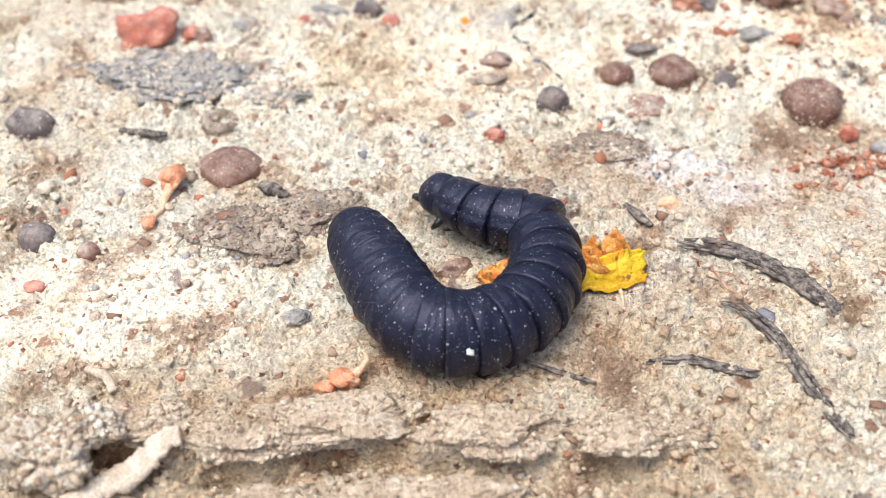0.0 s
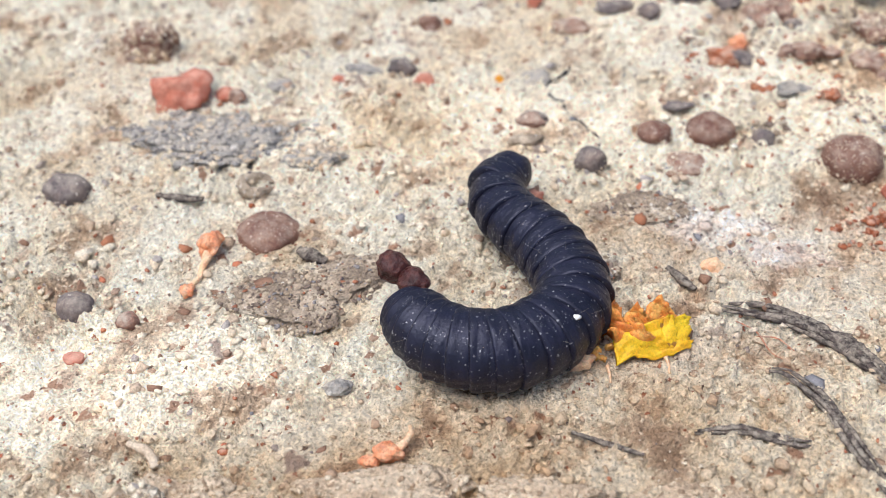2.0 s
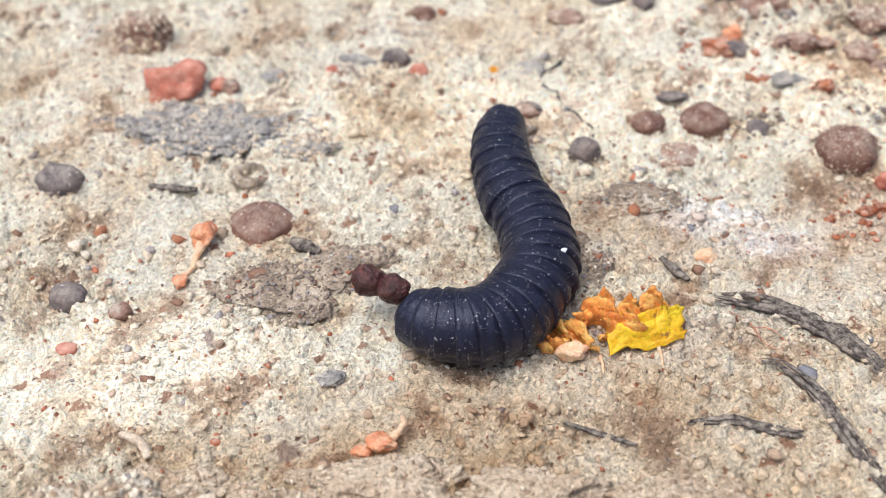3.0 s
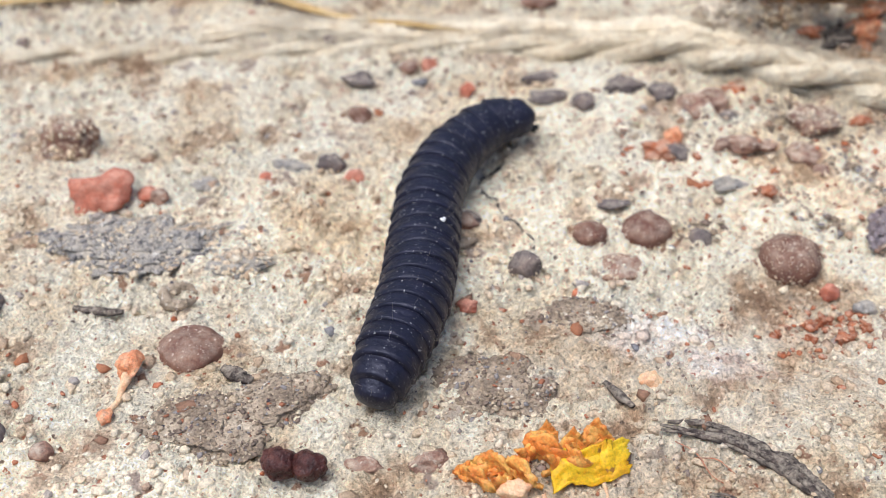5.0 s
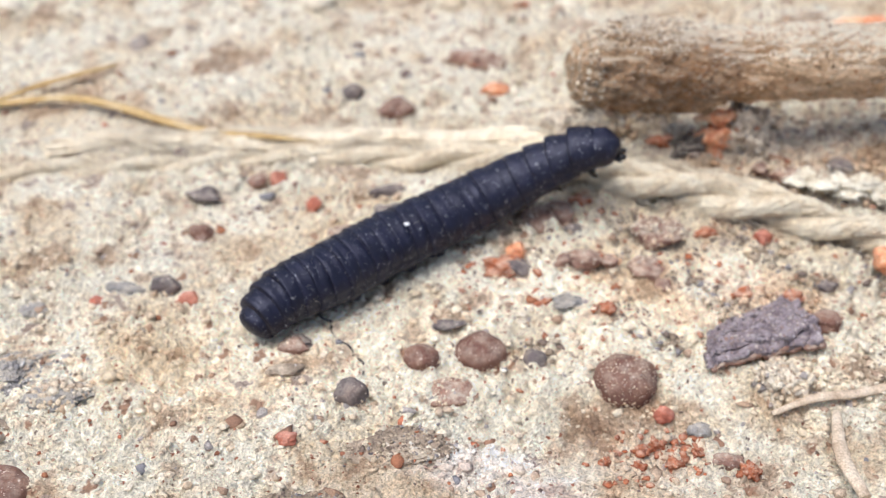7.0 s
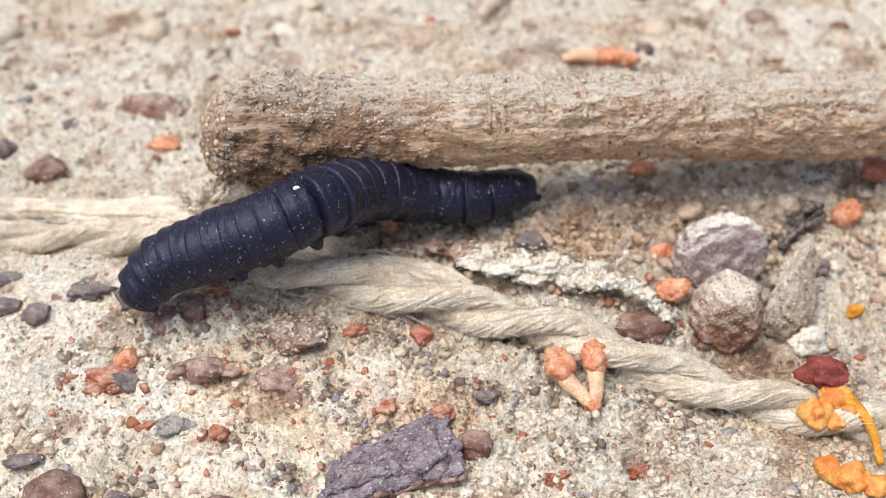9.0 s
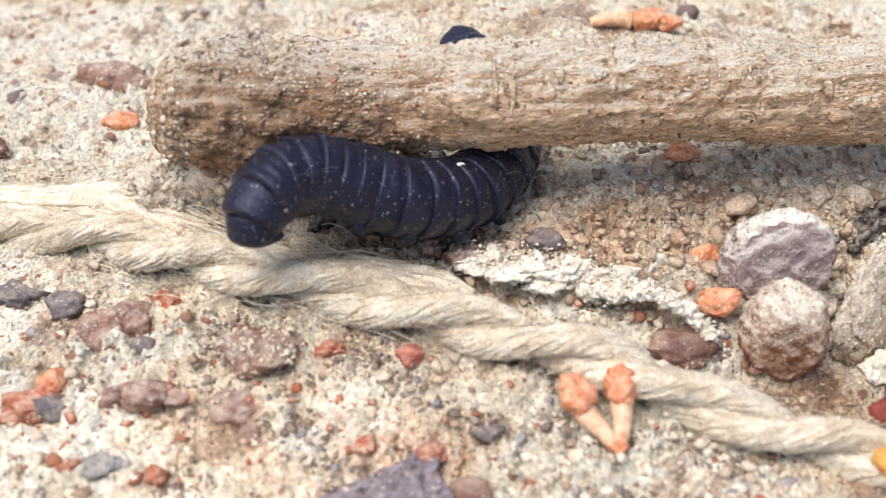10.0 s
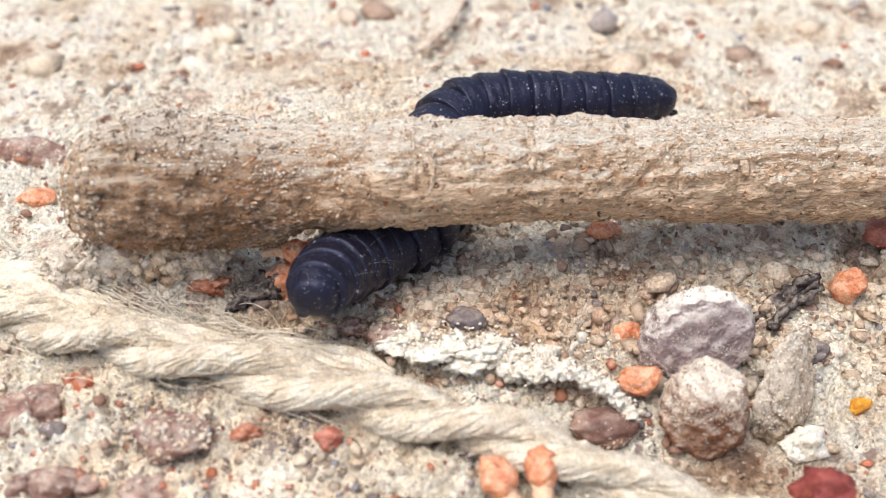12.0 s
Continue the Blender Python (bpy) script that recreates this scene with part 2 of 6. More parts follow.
M_CRUST = material("dark_soil_crust", [(0.25, (0.18, 0.14, 0.11)), (0.42, (0.34, 0.265, 0.195)), (0.55, (0.50, 0.40, 0.295)), (0.7, (0.68, 0.58, 0.44))], 3.0, rough=0.92, grain=0.35, bump=0.22, cells=0.6, spec=0.2,
                   specks=[(0.5, 0.10, (0.74, 0.68, 0.58)), (0.6, 0.08, (0.42, 0.15, 0.08)), (0.6, 0.08, (0.1, 0.09, 0.1))])
M_CLOD = material("cream_clod", [(0.3, (0.52, 0.40, 0.29)), (0.42, (0.70, 0.58, 0.44)), (0.55, (0.82, 0.73, 0.58)), (0.75, (0.72, 0.60, 0.46))], 2.2, rough=0.93, grain=0.35, bump=0.2, cells=0.6, spec=0.2)
M_WHITE = material("white_crust", [(0.3, (0.72, 0.58, 0.40)), (0.42, (0.88, 0.79, 0.60)), (0.58, (0.96, 0.90, 0.75))], 1.2, rough=0.92, grain=0.3, bump=0.18, spec=0.2)
M_LILAC = material("lilac_brown_rock", [(0.3, (0.28, 0.20, 0.18)), (0.5, (0.42, 0.32, 0.29)), (0.7, (0.56, 0.46, 0.40))], 3.0, rough=0.92, grain=0.35, bump=0.25, spec=0.2, dust_from=0.3, dust_patch=(0.22, 0.42), dust=((0.92, 0.86, 0.72), 1.0), specks=[(0.45, 0.08, (0.66, 0.58, 0.48))])
M_TANROCK = material("tan_rock", [(0.3, (0.46, 0.32, 0.2)), (0.5, (0.62, 0.48, 0.33)), (0.7, (0.76, 0.63, 0.47))], 2.4, rough=0.92, grain=0.3, bump=0.25, spec=0.2, dust_from=0.1, dust_patch=(0.34, 0.56), dust=((0.90, 0.83, 0.68), 0.9), specks=[(0.5, 0.08, (0.42, 0.17, 0.08)), (0.5, 0.06, (0.85, 0.8, 0.7))])
M_RUST = material("rusty_rock", [(0.3, (0.19, 0.07, 0.035)), (0.5, (0.34, 0.15, 0.075)), (0.7, (0.48, 0.29, 0.17))], 2.0, rough=0.9, grain=0.35, bump=0.25, spec=0.2, dust_from=-0.05, dust_patch=(0.28, 0.52), dust=((0.90, 0.82, 0.66), 1.0), specks=[(0.45, 0.10, (0.66, 0.57, 0.44)), (0.5, 0.05, (0.2, 0.2, 0.2))])
M_BARK = material("purple_grey_bark", [(0.3, (0.14, 0.105, 0.115)), (0.45, (0.28, 0.225, 0.24)), (0.6, (0.43, 0.37, 0.38)), (0.8, (0.58, 0.52, 0.50))], 1.2, rough=0.85, grain=0.22, bump=0.2, stretch=(0.8, 1.2, 1.0), contrast=(0.5, 1.4), specks=[(0.4, 0.10, (0.62, 0.58, 0.58)), (0.55, 0.06, (0.36, 0.2, 0.14))])
M_ROOT = material("dark_root", [(0.3, (0.03, 0.024, 0.024)), (0.5, (0.085, 0.066, 0.06)), (0.65, (0.22, 0.17, 0.14)), (0.8, (0.45, 0.38, 0.31))], 0.9, rough=0.85, grain=0.2, bump=0.2, dust=(DUST, 0.55), spec=0.2)
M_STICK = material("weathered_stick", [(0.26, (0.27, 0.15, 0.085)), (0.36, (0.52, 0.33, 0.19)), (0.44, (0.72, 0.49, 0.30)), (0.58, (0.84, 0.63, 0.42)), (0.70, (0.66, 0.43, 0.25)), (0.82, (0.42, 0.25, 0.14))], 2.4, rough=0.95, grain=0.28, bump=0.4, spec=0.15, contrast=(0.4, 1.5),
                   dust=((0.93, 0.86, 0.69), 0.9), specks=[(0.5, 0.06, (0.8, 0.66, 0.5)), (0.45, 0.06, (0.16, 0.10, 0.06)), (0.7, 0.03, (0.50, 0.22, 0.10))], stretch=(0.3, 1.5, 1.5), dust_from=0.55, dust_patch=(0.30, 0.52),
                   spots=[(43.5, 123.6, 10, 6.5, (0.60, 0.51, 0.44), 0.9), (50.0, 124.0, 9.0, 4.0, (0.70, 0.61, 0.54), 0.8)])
M_BARKDARK = material("dark_bark_crumb", [(0.0, (0.46, 0.35, 0.25)), (0.3, (0.34, 0.24, 0.165)), (0.55, (0.52, 0.41, 0.29)), (0.75, (0.26, 0.175, 0.125)), (0.92, (0.58, 0.46, 0.33))], 1.0, rough=0.95, grain=0.2, bump=0.1, per_island=True, spec=0.15)
M_STICKCRUMB = material("bark_crumb", [(0.0, (0.76, 0.55, 0.36)), (0.3, (0.66, 0.45, 0.28)), (0.52, (0.84, 0.68, 0.49)), (0.74, (0.60, 0.38, 0.22)), (0.90, (0.32, 0.20, 0.12)), (0.96, (0.62, 0.30, 0.14))], 1.0, rough=0.95, grain=0.2, bump=0.1, per_island=True, spec=0.15)
M_LILACCRUMB = material("lilac_crumb", [(0.0, (0.44, 0.36, 0.33)), (0.4, (0.34, 0.26, 0.24)), (0.7, (0.56, 0.48, 0.43)), (0.9, (0.75, 0.68, 0.58))], 1.0, rough=0.95, grain=0.2, bump=0.1, per_island=True, spec=0.15)
M_RUSTCRUMB = material("rusty_crumb", [(0.0, (0.40, 0.21, 0.12)), (0.35, (0.28, 0.14, 0.085)), (0.6, (0.52, 0.32, 0.2)), (0.85, (0.70, 0.60, 0.46))], 1.0, rough=0.95, grain=0.2, bump=0.1, per_island=True, spec=0.15)
M_YELLOWORANGE = material("golden_crumb", [(0.3, (0.60, 0.20, 0.02)), (0.55, (0.82, 0.38, 0.03)), (0.75, (0.86, 0.55, 0.08))], 0.8, rough=0.45, grain=0.2, bump=0.1, sub=0.1)
M_SHALECRUMB = material("shale_crumb", [(0.0, (0.30, 0.28, 0.27)), (0.3, (0.42, 0.39, 0.36)), (0.55, (0.20, 0.185, 0.185)), (0.72, (0.52, 0.47, 0.40)), (0.92, (0.70, 0.66, 0.60))], 1.0, rough=0.95, grain=0.2, bump=0.1, per_island=True, spec=0.15)
M_WHITECRUMB = material("pale_crumb", [(0.0, (0.93, 0.86, 0.71)), (0.4, (0.84, 0.73, 0.55)), (0.6, (0.95, 0.90, 0.78)), (0.86, (0.62, 0.50, 0.36))], 1.0, rough=0.95, grain=0.2, bump=0.1, per_island=True, spec=0.15)
M_LEDGECRUMB = material("ledge_crumb", [(0.0, (0.68, 0.54, 0.38)), (0.35, (0.56, 0.43, 0.30)), (0.6, (0.80, 0.68, 0.50)), (0.8, (0.42, 0.30, 0.20))], 1.0, rough=0.95, grain=0.2, bump=0.1, per_island=True, spec=0.15)
M_TANCRUMB = material("tan_crumb", [(0.0, (0.82, 0.71, 0.54)), (0.35, (0.68, 0.55, 0.39)), (0.6, (0.88, 0.80, 0.64)), (0.8, (0.52, 0.42, 0.31)), (0.93, (0.36, 0.24, 0.16))], 1.0, rough=0.95, grain=0.2, bump=0.1, per_island=True, spec=0.15)
M_ROPE = material("jute", [(0.3, (0.50, 0.38, 0.24)), (0.44, (0.82, 0.69, 0.49)), (0.58, (0.95, 0.86, 0.67)), (0.8, (0.62, 0.49, 0.34))], 2.0, rough=0.9, grain=0.2, bump=0.16, contrast=(0.6, 1.35), sheen=0.05, spec=0.15)
M_FIBRE = material("jute_fibre", [(0.3, (0.66, 0.55, 0.39)), (0.6, (0.84, 0.76, 0.60))], 2.0, rough=0.8, grain=0.3, bump=0.02, spec=0.3)
M_STRAW = material("yellow_straw", [(0.3, (0.42, 0.26, 0.09)), (0.5, (0.58, 0.40, 0.17)), (0.7, (0.68, 0.54, 0.32))], 3.0, rough=0.6, grain=0.3, bump=0.05)
M_PALESTRAW = material("pale_straw", [(0.3, (0.42, 0.30, 0.2)), (0.48, (0.64, 0.51, 0.37)), (0.62, (0.78, 0.67, 0.52)), (0.75, (0.6, 0.46, 0.33))], 2.0, rough=0.75, grain=0.25, bump=0.08)
M_SKIN = material("black_caterpillar_skin", [(0.3, (0.004, 0.004, 0.010)), (0.5, (0.007, 0.007, 0.017)), (0.7, (0.013, 0.013, 0.030))], 1.6, rough=0.45, grain=0.3, bump=0.05, spec=0.52, spec_tint=(0.72, 0.76, 1.0), rough_var=0.12,
                  specks=[(0.17, 0.035, (0.42, 0.41, 0.43)), (0.11, 0.03, (0.34, 0.33, 0.35)), (0.28, 0.010, (0.5, 0.5, 0.5))])
# chitin of legs and jaws; also the black painted in for a soil crack's shade
M_CLAW_CRACK = material("black_chitin_and_crack", [(0.3, (0.006, 0.006, 0.007)), (0.7, (0.02, 0.018, 0.018))], 0.6, rough=0.3, grain=0.2, bump=0.02, spec=0.5)
M_FRASS = material("wet_brown_frass", [(0.3, (0.022, 0.007, 0.007)), (0.5, (0.07, 0.018, 0.015)), (0.7, (0.15, 0.045, 0.03))], 0.8, rough=0.32, grain=0.25, bump=0.14, spec=0.5)
M_FLECK = material("white_fleck", [(0.3, (0.8, 0.8, 0.78)), (0.7, (0.88, 0.88, 0.86))], 0.4, rough=0.8, grain=0.2, bump=0.03)
M_BRISTLE = material("pale_bristle", [(0.3, (0.3, 0.26, 0.22)), (0.7, (0.5, 0.45, 0.38))], 1.0, rough=0.4, grain=0.3, bump=0.0)


# ---- the lie of the land, in millimetres ----
def dome(x, y, cx, cy, sx, sy):
    return math.exp(-((x - cx) / sx) ** 2 - ((y - cy) / sy) ** 2)


def land(x, y):
    """The broad rise and fall of the ground."""
    return (3.0 * dome(x, y, 42, 119, 24, 11) + 2.0 * dome(x, y, 72, 122, 14, 9) - 2.4 * dome(x, y, 42, 89, 20, 10)
            - 3.2 * dome(x, y, 90, 107, 15, 10) + 4.0 * dome(x, y, 39, 130.5, 10, 6) + 5.0 * dome(x, y, 62, 149, 34, 14) + 2.6 * dome(x, y, 88, 134, 24, 9) + 2.0 * dome(x, y, 42, 127, 9, 3.5))


# pits and hollows: x, y, half widths, depth
PITS = [(46.2, 107.6, 1.3, 1.1, 0.9), (-12.2, 129.0, 1.6, 1.3, 1.2), (-11.5, 128.2, 1.2, 1.0, 0.8), (22.0, 112.0, 1.2, 1.0, 0.7), (-1.5, 56.5, 0.7, 1.3, 0.9),
        (-7.6, 53.5, 4.4, 1.1, 3.0), (-24.2, 53.8, 1.9, 1.0, 2.6), (-15.0, 52.0, 4.5, 1.0, 2.2), (1.5, 52.8, 3.6, 0.7, 1.1), (12.5, 52.4, 3.4, 0.8, 1.6), (-34.0, 56.0, 3.0, 0.8, 1.2), (41.0, 86.0, 1.6, 1.0, 0.6), (70.0, 97.6, 1.4, 1.1, 1.1), (25.0, 114.4, 1.0, 0.7, 1.6), (2.4, 110.4, 0.9, 0.6, 1.1), (8.2, 108.4, 0.8, 0.5, 0.8)]


def ground(x, y):
    """The ground's height with its lumps, pits and the broken ledge."""
    z = land(x, y)
    if -120 < x < 220 and 0 < y < 330:
        z += 0.55 * noise.noise((x * 0.11, y * 0.11, 3.1)) + 0.42 * noise.noise((x * 0.33, y * 0.36, 7.7))
        rough = max(0.35, min(1.25, 0.75 + 1.6 * noise.noise((x * 0.07, y * 0.08, 33.0)))) + 0.7 * dome(x, y, 22, 56, 26, 10) + 0.6 * dome(x, y, 48, 104, 26, 7) + 1.0 * dome(x, y, 80, 123, 26, 8)
        z += rough * (0.55 * abs(noise.noise((x * 0.55, y * 0.6, 1.3))) - 0.62 * noise.voronoi((x * 0.8, y * 0.8, 2.0))[0][0] + 0.22 * noise.noise((x * 4.6, y * 4.6, 15.0)) + 0.5 * noise.noise((x * 1.0, y * 1.05, 9.3)) + 0.5 * noise.noise((x * 2.3, y * 2.3, 5.5)))
        c = noise.noise((x * 0.22, y * 0.22, 11.0))
        z -= 0.5 * max(0.0, 0.07 - abs(c)) / 0.07 * max(0.0, noise.noise((x * 0.09, y * 0.09, 21.0)) + 0.15)
        if y < 60:
            edge = 53.2 + 1.3 * noise.noise((x * 0.16, 4.0, 60.0)) + 0.7 * noise.noise((x * 0.6, 8.0, 60.0))
            fall = max(0.0, min(1.0, (edge - y) / 0.5 + 0.5)) * max(0.0, min(1.0, (24 - x) / 12))
            z -= (1.4 + 0.9 * noise.noise((x * 0.3, y * 0.3, 61.0))) * fall * max(0.25, min(1.0, 1 - (edge - y - 1.5) * 0.16))
        for px, py, rx, ry, deep in PITS:
            if abs(x - px) < 3 * rx and abs(y - py) < 3 * ry:
                d = math.hypot((x - px) / rx, (y - py) / ry) + 0.35 * noise.noise((x * 0.9, y * 0.9, 50.0))
                z += -deep * math.exp(-max(0.0, d) ** 4) + 0.2 * deep * math.exp(-((d - 1.3) / 0.35) ** 2)
    elif max(abs(x), abs(y)) > 700:
        z += 4 * noise.noise((x * 0.002, y * 0.002, 3.0))
    return z


# ---- building blocks; meshes are worked out in millimetres ----
def finish(bm, name, mat, smooth=True):
    bmesh.ops.scale(bm, vec=(MM, MM, MM), verts=bm.verts)
    bmesh.ops.recalc_face_normals(bm, faces=bm.faces)
    me = bpy.data.meshes.new(name)
    bm.to_mesh(me)
    bm.free()
    for p in me.polygons:
        p.use_smooth = smooth
    me.materials.append(mat)
    return me


def thing(name, bm, mat, at, label, category, group="", turn=0.0, kind="", smooth=True):
    ob = new(name, finish(bm, name, mat, smooth))
    ob.matrix_world = pose(at[0] * MM, at[1] * MM, at[2] * MM, 0, 0, turn)
    return tagged(ob, label, category, group, kind)


def part(name, bm, mat, parent, label="", smooth=True):
    ob = new(name, finish(bm, name, mat, smooth))
    ob.parent = parent
    return tagged(ob, label)


def holder(name, at, label, category, group="", turn=0.0):
    ob = new(name)
    ob.empty_display_size = 0.002
    ob.matrix_world = pose(at[0] * MM, at[1] * MM, at[2] * MM, 0, 0, turn)
    return tagged(ob, label, category, group)


def blob(size, seed, lumps=0.15, fine=0.05, facets=0, level=3, at=(0, 0, 0), bm=None, flat=0.0):
    """A stone-like body: a ball of that size, knocked out of round, with flat chips when facets is given."""
    own = bmesh.new()
    bmesh.ops.create_icosphere(own, subdivisions=level, radius=0.5)
    rng = random.Random(seed)
    cuts = []
    for _ in range(facets):
        v = Vector((rng.gauss(0, 1), rng.gauss(0, 1), rng.gauss(0, 0.7))).normalized()
        cuts.append((v, rng.uniform(0.30, 0.42)))
    s = seed * 3.7
    for v in own.verts:
        p = v.co.copy()
        for way, far in cuts:
            over = p.dot(way) - far
            if over > 0:
                p -= way * over * 0.9
        u = v.co.normalized()
        p *= 1 + lumps * noise.noise(u * 1.3 + Vector((s, 0, 0))) * 2 + fine * noise.noise(u * 5 + Vector((0, s, 0))) * 2 + fine * 0.6 * noise.noise(u * 11 + Vector((0, 0, s)))
        if flat and p.z < -flat:
            p.z = -flat + (p.z + flat) * 0.15
        v.co = Vector((p.x * size[0] + at[0], p.y * size[1] + at[1], p.z * size[2] + at[2]))
    if bm is None:
        return own
    me = bpy.data.meshes.new("piece")
    own.to_mesh(me)
    own.free()
    bm.from_mesh(me)
    bpy.data.meshes.remove(me)
    return bm


def spline(points, n):
    """n points along a smooth line through the given ones, evenly spaced."""
    P = [Vector(p) for p in points]
    P = [P[0] * 2 - P[1]] + P + [P[-1] * 2 - P[-2]]
    fine = []
    for i in range(1, len(P) - 2):
        a, b, c, d = P[i - 1:i + 3]
        for k in range(16):
            u = k / 16
            fine.append(0.5 * (2 * b + (c - a) * u + (2 * a - 5 * b + 4 * c - d) * u * u + (3 * b - a - 3 * c + d) * u ** 3))
    fine.append(P[-2])
    run = [0.0]
    for a, b in zip(fine, fine[1:]):
        run.append(run[-1] + (b - a).length)
    out, j = [], 0
    for k in range(n):
        want = run[-1] * k / (n - 1)
        while j < len(run) - 2 and run[j + 1] < want:
            j += 1
        u = (want - run[j]) / max(1e-9, run[j + 1] - run[j])
        out.append(fine[j].lerp(fine[j + 1], min(1.0, u)))
    return out


def tube(points, radius, sides=12, n=40, rough=0.0, ridges=0, flat=1.0, seed=0, bm=None, twist=0.0):
    """A closed tube along a smooth line. radius: a number, or radii spread evenly along it."""
    bm = bm or bmesh.new()
    line = spline(points, n)
    radii = radius if isinstance(radius, (list, tuple)) else [radius, radius]
    rings, side = [], None
    for k, p in enumerate(line):
        ahead = (line[min(k + 1, n - 1)] - line[max(k - 1, 0)]).normalized()
        if side is None:
            side = ahead.cross(Vector((0, 0, 1)))
            if side.length < 0.1:
                side = ahead.cross(Vector((0, 1, 0)))
        side = (side - ahead * side.dot(ahead)).normalized()
        upw = side.cross(ahead)
        f = k / (n - 1) * (len(radii) - 1)
        i = min(int(f), len(radii) - 2)
        r = radii[i] * (1 - (f - i)) + radii[i + 1] * (f - i)
        ring = []
        for q in range(sides):
            a = 2 * math.pi * q / sides
            d = side * math.cos(a) + upw * math.sin(a) * flat
            rr = r
            if ridges:
                rr *= 1 + 0.10 * math.cos(ridges * a + twist * k)
            if rough:
                w = (p + d * r) * (0.9 / max(0.3, r ** 0.5)) + Vector((seed * 5.3, 0, 0))
                rr *= 1 + rough * (noise.noise(w) + 0.5 * noise.noise(w * 2.7) + 0.3 * noise.noise(w * 6.1))
            ring.append(bm.verts.new(p + d * rr))
        rings.append(ring)
    for a, b in zip(rings, rings[1:]):
        for q in range(sides):
            bm.faces.new((a[q], a[(q + 1) % sides], b[(q + 1) % sides], b[q]))
    bm.faces.new(rings[0][::-1])
    bm.faces.new(rings[-1])
    return bm


def sheet(shape, nu, nv, thick, bm=None):
    """A thin solid leaf: shape(u, v) gives its middle surface, u and v from 0 to 1."""
    bm = bm or bmesh.new()
    mid = [[Vector(shape(i / (nu - 1), j / (nv - 1))) for j in range(nv)] for i in range(nu)]
    top, low = [], []
    for i in range(nu):
        top.append([]), low.append([])
        for j in range(nv):
            a = mid[min(i + 1, nu - 1)][j] - mid[max(i - 1, 0)][j]
            b = mid[i][min(j + 1, nv - 1)] - mid[i][max(j - 1, 0)]
            nrm = a.cross(b).normalized() * thick * 0.5
            top[i].append(bm.verts.new(mid[i][j] + nrm))
            low[i].append(bm.verts.new(mid[i][j] - nrm))
    for i in range(nu - 1):
        for j in range(nv - 1):
            bm.faces.new((top[i][j], top[i + 1][j], top[i + 1][j + 1], top[i][j + 1]))
            bm.faces.new((low[i][j], low[i][j + 1], low[i + 1][j + 1], low[i + 1][j]))
    for i in range(nu - 1):
        bm.faces.new((top[i][0], low[i][0], low[i + 1][0], top[i + 1][0]))
        bm.faces.new((top[i][-1], top[i + 1][-1], low[i + 1][-1], low[i][-1]))
    for j in range(nv - 1):
        bm.faces.new((top[0][j], top[0][j + 1], low[0][j + 1], low[0][j]))
        bm.faces.new((top[-1][j], low[-1][j], low[-1][j + 1], top[-1][j + 1]))
    return bm


# ---- the ground: one sheet to the horizon, dense where the camera is ----
def axis(lo, hi, step):
    inner = list(np.arange(lo, hi + step / 2, step))
    left, right, d, a, b = [], [], step, lo, hi
    while a > -30000:
        d *= 1.28
        a, b = a - d, b + d
        left.append(a), right.append(b)
    return left[::-1] + inner + right


def ground_sheet():
    xs, ys = axis(-54.0, 118.0, 0.26), axis(42.0, 156.0, 0.26)
    verts = [(x * MM, y * MM, ground(x, y) * MM) for y in ys for x in xs]
    w = len(xs)
    faces = [(j * w + i, j * w + i + 1, (j + 1) * w + i + 1, (j + 1) * w + i) for j in range(len(ys) - 1) for i in range(w - 1)]
    me = bpy.data.meshes.new("ground")
    me.from_pydata(verts, [], faces)
    for p in me.polygons:
        p.use_smooth = True
    me.materials.append(M_SOIL)
    tagged(new("ground", me), "dry crusted cream and tan soil with embedded grit", "ground", kind="structure")


ground_sheet()

ICO = bmesh.new()
bmesh.ops.create_icosphere(ICO, subdivisions=1, radius=0.5)
ICO_V = np.array([v.co[:] for v in ICO.verts])
ICO_F = np.array([[v.index for v in f.verts] for f in ICO.faces])
ICO.free()


def scatter(name, count, sizes, area, mat, label, category, seed, sink=0.2, gather=None):
    """Loose grains on the ground, as one object. sizes: least and greatest width; gather: keeps a grain where it is above nought."""
    rng = np.random.default_rng(seed)
    V, F, base = [], [], 0
    made = 0
    while made < count:
        x, y = rng.uniform(area[0], area[1]), rng.uniform(area[2], area[3])
        if gather and gather(x, y) < rng.uniform(0, 1):
            continue
        s = sizes[0] * (sizes[1] / sizes[0]) ** (rng.uniform(0, 1) ** 2.2)
        v = ICO_V * (1 + rng.uniform(-0.45, 0.45, (len(ICO_V), 1)))
        a = rng.uniform(0, 6.283)
        sx, sy, sz = s * rng.uniform(0.8, 1.7), s, s * rng.uniform(0.35, 0.85)
        c, t = math.cos(a), math.sin(a)
        X, Y = v[:, 0] * sx, v[:, 1] * sy
        V.append(np.stack([x + X * c - Y * t, y + X * t + Y * c, ground(x, y) + v[:, 2] * sz + sz * (0.5 - sink)], 1))
        F.append(ICO_F + base)
        base += len(v)
        made += 1
    me = bpy.data.meshes.new(name)
    me.from_pydata((np.concatenate(V) * MM).tolist(), [], np.concatenate(F).tolist())
    me.polygons.foreach_set("use_smooth", [True] * len(me.polygons))
    me.materials.append(mat)
    tagged(new(name, me), label, category, kind="stuff")


def patchy(x, y):
    return 0.55 + 1.3 * noise.noise((x * 0.12, y * 0.12, 40.0))


